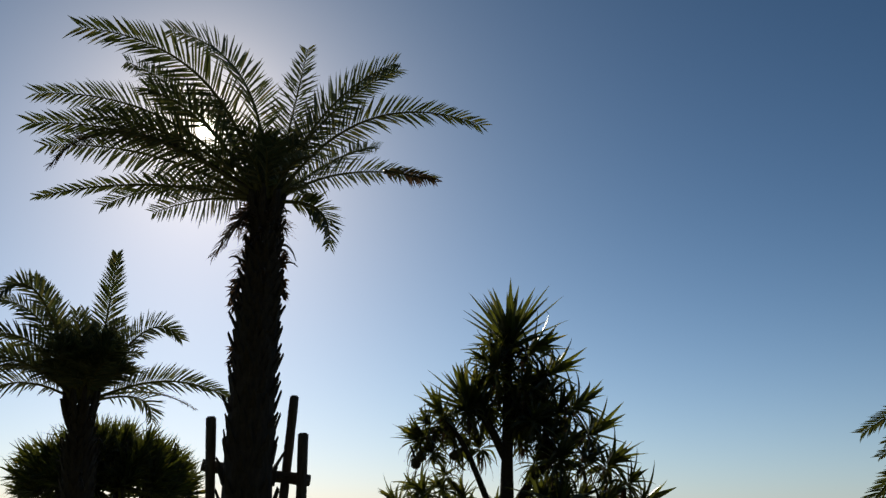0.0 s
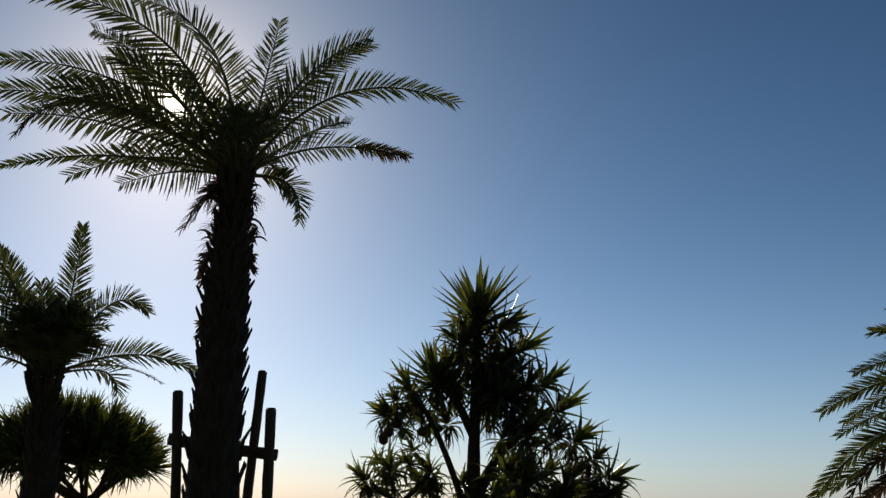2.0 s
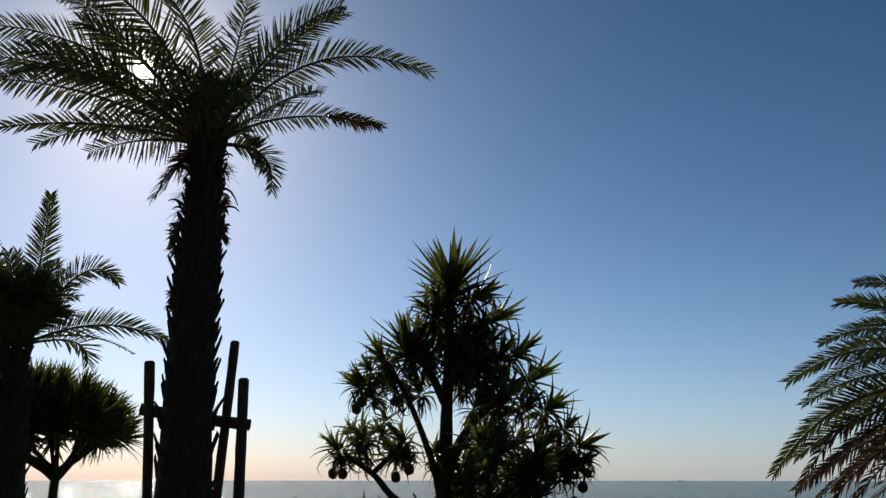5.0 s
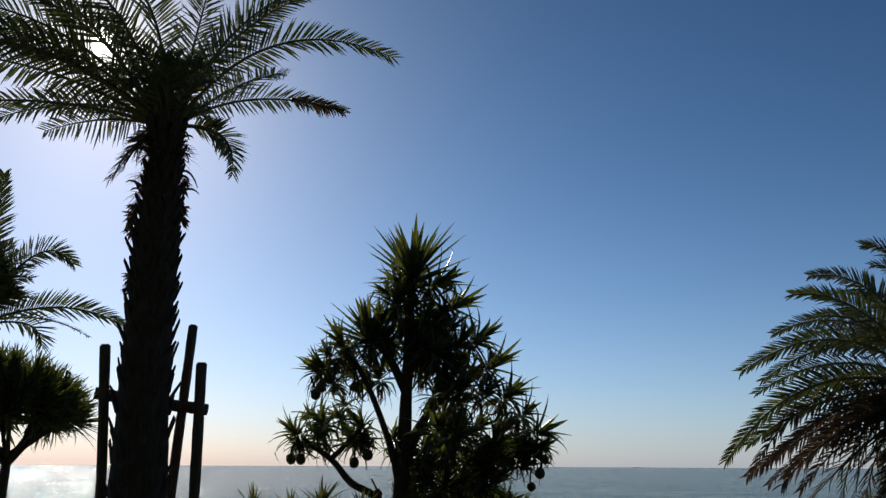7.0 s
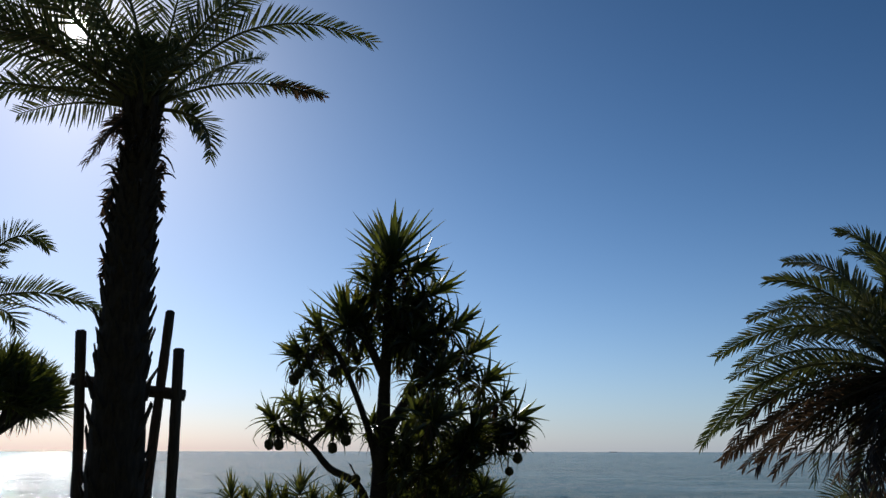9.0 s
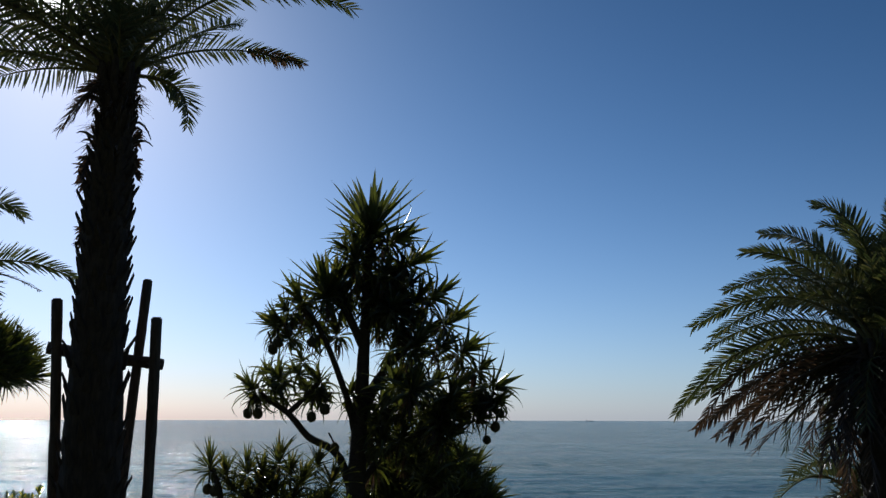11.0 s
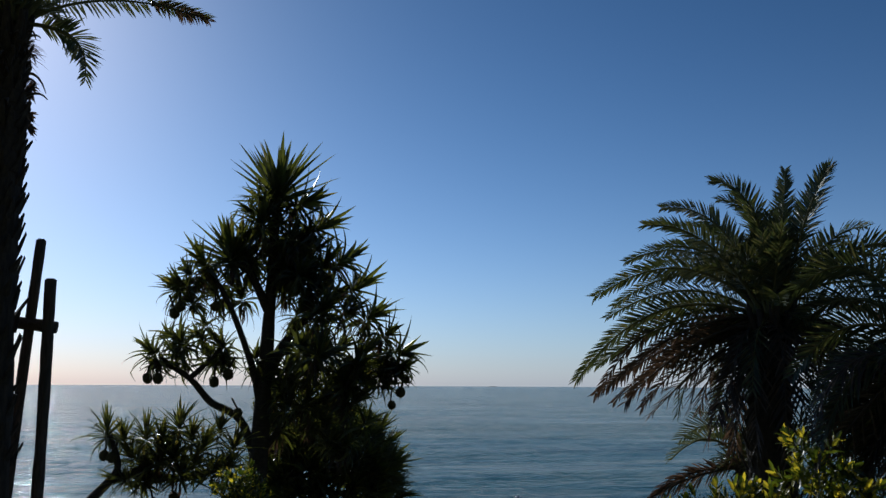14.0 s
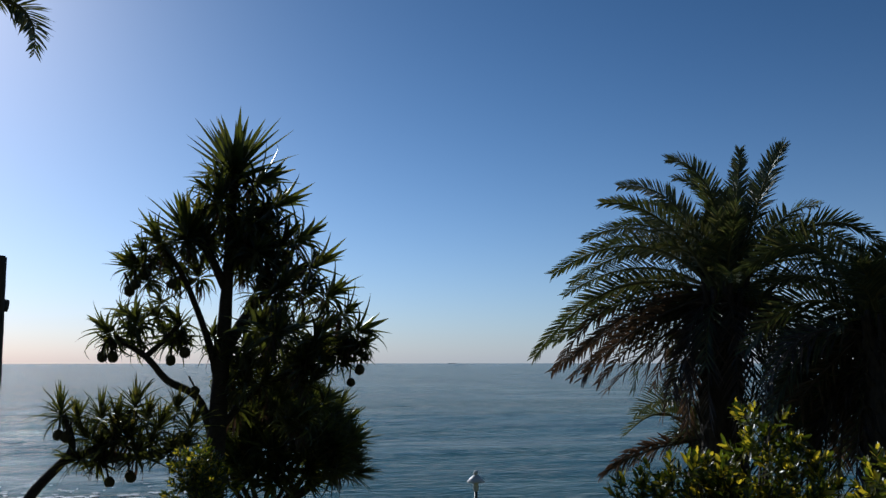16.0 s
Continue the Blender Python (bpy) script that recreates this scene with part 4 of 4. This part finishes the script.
def dome_screw_pine(m, seed, centre, wide, tall, fork, count, label, trunk_r=0.11):
    """An umbrella crown: spiky tufts all over a flattened dome, on limbs that fork from one stem."""
    rng = random.Random(seed)
    tree = thing("screw_pine", m, label, "tree")
    fork, centre = Vector(fork), Vector(centre)
    limb(tree, [(fork.x - 0.1, 0.05, -0.25), (fork.x - 0.04, 0, fork.z * 0.5), fork], [trunk_r * 1.3, trunk_r * 1.05, trunk_r], "trunk", rng)
    for n in range(12):
        a = 2 * math.pi * n / 12 + rng.uniform(-0.2, 0.2)
        end = centre + Vector((math.cos(a) * wide * 0.72, math.sin(a) * wide * 0.72, rng.uniform(0.0, 0.25) * tall))
        mid = fork.lerp(end, 0.5) + Vector((0, 0, -0.03 * wide))
        limb(tree, [fork - Vector((0, 0, 0.03 + 0.05 * (n % 4))), mid, end], [trunk_r * 0.55, trunk_r * 0.42, trunk_r * 0.36], rng=rng)
        limb(tree, [mid, mid.lerp(end, 0.6) + Vector((0, 0, 0.35 * tall)), mid.lerp(end, 0.7) + Vector((0, 0, 0.6 * tall))], [trunk_r * 0.4, trunk_r * 0.3, trunk_r * 0.28], rng=rng)
    for n in range(count):
        u = (n + 0.5) / count
        up = 1.0 - 1.15 * u
        a = n * 2.39996 + rng.uniform(-0.15, 0.15)
        flat = math.sqrt(max(0.02, 1 - up * up))
        d = Vector((math.cos(a) * flat, math.sin(a) * flat, up))
        k = rng.uniform(0.60, 0.75)
        at = centre + Vector((d.x * wide * k, d.y * wide * k, d.z * tall * k))
        tuft(tree, rng, SPIKY, at, (d.x, d.y, d.z * 0.9 + 0.35), rng.uniform(0.75, 0.95), 0.25 if up < 0 else 0)


main_screw_pine()
small_screw_pine()
dome_screw_pine(pose(-5.98, 12.10, -1.30, 0, 0, 26.3), 23, (-0.23, 0.0, 3.50), 1.45, 0.96, (0.02, 0, 3.02), 130, "umbrella-shaped screw pine with a dense spiky dome on forked limbs", 0.062)
dome_screw_pine(pose(-0.14, 12.60, -1.35, 0, 0, 0.6), 24, (0.47, 0.0, 1.50), 1.38, 1.40, (0.2, 0, 0.80), 140, "dense dark dome-shaped screw pine behind a taller one", 0.075)


# ---- shrubs ----
def broad_leaf(verts, faces, root, way, nor, length, width):
    side, n0 = way.cross(nor).normalized(), len(verts)
    for s, w, lift in ((0.0, 0.12, 0.0), (0.3, 0.85, 0.05), (0.6, 1.0, 0.06), (0.85, 0.6, 0.02)):
        p = root + way * length * s - nor * lift * length
        verts += [p - side * width * w * 0.5 + nor * width * w * 0.12, p, p + side * width * w * 0.5 + nor * width * w * 0.12]
    verts.append(root + way * length + nor * -0.06 * length)
    for i in (0, 3, 6):
        a = n0 + i
        faces += [(a, a + 3, a + 4, a + 1), (a + 1, a + 4, a + 5, a + 2)]
    faces += [(n0 + 9, n0 + 12, n0 + 10), (n0 + 10, n0 + 12, n0 + 11)]


def sprig_mesh(seed, count, leaf, reach):
    """A shoot with leaves in a spiral, crowded towards its end."""
    rng = random.Random(seed)
    verts, faces = tube([(0, 0, 0), (0.01, 0, reach * 0.5), (0.0, 0.012, reach)], [0.005, 0.004, 0.002], 5)
    for i in range(count):
        s = 0.25 + 0.75 * (i / count) ** 0.7
        a = i * 2.39996 + rng.uniform(-0.3, 0.3)
        rise = radians(-10 + 75 * s + rng.uniform(-15, 15))
        way = Vector((math.cos(a) * math.cos(rise), math.sin(a) * math.cos(rise), math.sin(rise)))
        side = way.cross(Vector((0, 0, 1))).normalized()
        nor = (side.cross(way) + side * rng.uniform(-0.5, 0.5)).normalized()
        broad_leaf(verts, faces, Vector((0, 0, reach * s)), way, nor, leaf * rng.uniform(0.7, 1.15), leaf * rng.uniform(0.28, 0.40))
    return raw_mesh("sprig", verts, faces, SHRUB_LEAF)


BIG_SPRIGS = [sprig_mesh(80 + n, 15, 0.082, 0.20) for n in range(5)]
SMALL_SPRIGS = [sprig_mesh(90 + n, 16, 0.055, 0.16) for n in range(4)]


def shrub(x, y, turn, seed, lobes, sprigs, kinds, label, size=1.0):
    """Stems from one root, and leafy shoots over lobes (at, radius)."""
    rng = random.Random(seed)
    z0 = ground_height(x, y)
    bush = thing("shrub", pose(x, y, z0, 0, 0, turn), label, "shrub")
    total = sum(r * r for *_, r in lobes)
    for lx, ly, lz, r in lobes:
        top = Vector((lx, ly, lz - z0))
        pts = smooth_line([(lx * 0.15, ly * 0.15, -0.1), (lx * 0.5, ly * 0.5, (lz - z0) * 0.5), top], 4)
        v, f = tube(pts, np.linspace(0.02, 0.008, len(pts)), 6, 0.05, rng)
        child("stem", raw_mesh("stem", v, f, TWIG, True), bush)
        for n in range(int(sprigs * r * r / total)):
            d = Vector((rng.gauss(0, 1), rng.gauss(0, 1), rng.gauss(0.25, 1))).normalized()
            at = top + d * r * rng.uniform(0.45, 0.95)
            child("sprig", rng.choice(kinds), bush, aim(at, (d.x, d.y, d.z + 0.6), rng.uniform(0, 360), size * rng.uniform(0.8, 1.15)))


shrub(3.10, 5.14, -31.1, 31, [(-0.66, 0, 0.58, 0.16), (-0.48, 0, 0.66, 0.17), (-0.30, 0.05, 0.64, 0.17), (-0.12, 0.1, 0.62, 0.16), (0.06, 0.1, 0.92, 0.13), (0.10, 0.1, 1.08, 0.10),
                              (0.13, 0.08, 1.17, 0.06), (0.24, 0, 0.80, 0.15), (0.33, 0.05, 0.66, 0.13), (-0.1, -0.1, 0.45, 0.26), (0.20, 0.05, 0.45, 0.24)], 270, BIG_SPRIGS, "glossy green broad-leaved shrub catching the sun")
shrub(4.03, 5.10, -38.3, 32, [(0.05, 0, 0.70, 0.15), (0.2, 0, 0.58, 0.2)], 45, BIG_SPRIGS, "yellow-green shrub at the foot of a palm")
# scaled and moved nearer along the camera's line, out of the pine's shadow
shrub(-0.61, 7.98, 4.0, 33, [(0.06, 0, 0.70, 0.09), (0.10, 0, 0.58, 0.12), (0.05, 0, 0.42, 0.14), (0.2, 0.1, 0.45, 0.12)], 120, SMALL_SPRIGS, "small-leaved yellow-green shrub in front of a screw pine's foot")
shrub(-3.47, 8.30, 22.7, 34, [(-0.1, 0, 0.7, 0.18), (0.15, 0, 0.6, 0.2)], 50, SMALL_SPRIGS, "small-leaved shrub beside a propped palm")


# ---- far things ----
def street_lamp():
    x, y = 5.78, 23.29
    z0 = ground_height(x, y)
    lamp = thing("street_lamp", pose(x, y, z0), "white street lamp with conical shade and ball top", "street lamp")
    h = -1.62 - z0

    def turned(profile, sides=20):
        bm = bmesh.new()
        rings = [[bm.verts.new((r * math.cos(2 * math.pi * k / sides), r * math.sin(2 * math.pi * k / sides), z)) for k in range(sides)] for r, z in profile]
        for a, b in zip(rings, rings[1:]):
            for k in range(sides):
                bm.faces.new((a[k], a[(k + 1) % sides], b[(k + 1) % sides], b[k]))
        bm.faces.new(rings[0][::-1])
        bm.faces.new(rings[-1])
        return bm

    child("pole", mesh_of("pole", turned([(0.09, -0.2), (0.09, 0.3), (0.055, 0.35), (0.045, h - 0.3)]), DARK_PAINT, True), lamp, None, "dark lower pole")
    child("neck", mesh_of("neck", turned([(0.05, h - 0.3), (0.075, h - 0.27), (0.075, h - 0.05), (0.05, h)]), WHITE_PAINT, True), lamp)
    child("shade", mesh_of("shade", turned([(0.24, h - 0.06), (0.25, h - 0.04), (0.14, h + 0.08), (0.07, h + 0.13), (0.05, h + 0.14)]), WHITE_PAINT, True), lamp, None, "white conical shade")
    child("ball_top", mesh_of("ball_top", turned([(0.01, h + 0.13), (0.05, h + 0.15), (0.065, h + 0.19), (0.05, h + 0.23), (0.01, h + 0.25)]), WHITE_PAINT, True), lamp)


def parasol(x, y, top):
    z0 = ground_height(x, y)
    h = top - z0
    p = thing("beach_parasol", pose(x, y, z0), "teal beach parasol with a pale rim standing on sand", "parasol", "beach parasols")
    v, f = tube([(0, 0, -0.3), (0, 0, h * 0.5), (0, 0, h + 0.1)], [0.03, 0.03, 0.02], 8)
    child("pole", raw_mesh("pole", v, f, WHITE_PAINT, True), p)
    for name, r0, r1, z_0, z_1, mat in (("canopy", 0.92, 0.02, h - 0.42, h, TEAL_CLOTH), ("valance", 0.94, 0.92, h - 0.62, h - 0.42, WHITE_PAINT)):
        verts, faces, k = [], [], 24
        for s in range(5):
            u = s / 4
            r, z = r0 + (r1 - r0) * u, z_0 + (z_1 - z_0) * (math.sin(u * math.pi / 2) if name == "canopy" else u)
            for i in range(k):
                a = 2 * math.pi * i / k
                rr = r * (1 - 0.03 * (i % 3 == 0))
                verts.append((rr * math.cos(a), rr * math.sin(a), z))
        for s in range(4):
            for i in range(k):
                faces.append((s * k + i, s * k + (i + 1) % k, (s + 1) * k + (i + 1) % k, (s + 1) * k + i))
        ob = child(name, raw_mesh(name, verts, faces, mat, True), p)
        solid = ob.modifiers.new("cloth", "SOLIDIFY")
        solid.thickness = 0.01


def far_ship():
    ship = thing("cargo_ship", pose(905, 4110, SEA - 0.3, 0, 0, -12.4), "dark cargo ship tiny on the horizon", "ship")
    bm = bmesh.new()
    bmesh.ops.create_cube(bm, size=1)
    for q in bm.verts:
        q.co = Vector((q.co.x * (40 if q.co.z > 0 else 34), q.co.y * 9, (q.co.z + 0.5) * 2.6))
    bmesh.ops.bevel(bm, geom=bm.edges[:], offset=1.0, segments=2, affect="EDGES")
    child("hull", mesh_of("hull", bm, STEEL), ship)
    bm = bmesh.new()
    bmesh.ops.create_cube(bm, size=1)
    for q in bm.verts:
        q.co = Vector((q.co.x * 6 - 14, q.co.y * 7, (q.co.z + 0.5) * 2.6 + 2.4))
    bmesh.ops.bevel(bm, geom=bm.edges[:], offset=0.8, segments=1, affect="EDGES")
    child("deckhouse", mesh_of("deckhouse", bm, WHITE_PAINT), ship)


street_lamp()
parasol(0.9, 70.0, -8.75)
parasol(40.5, 62.0, -9.2)
far_ship()
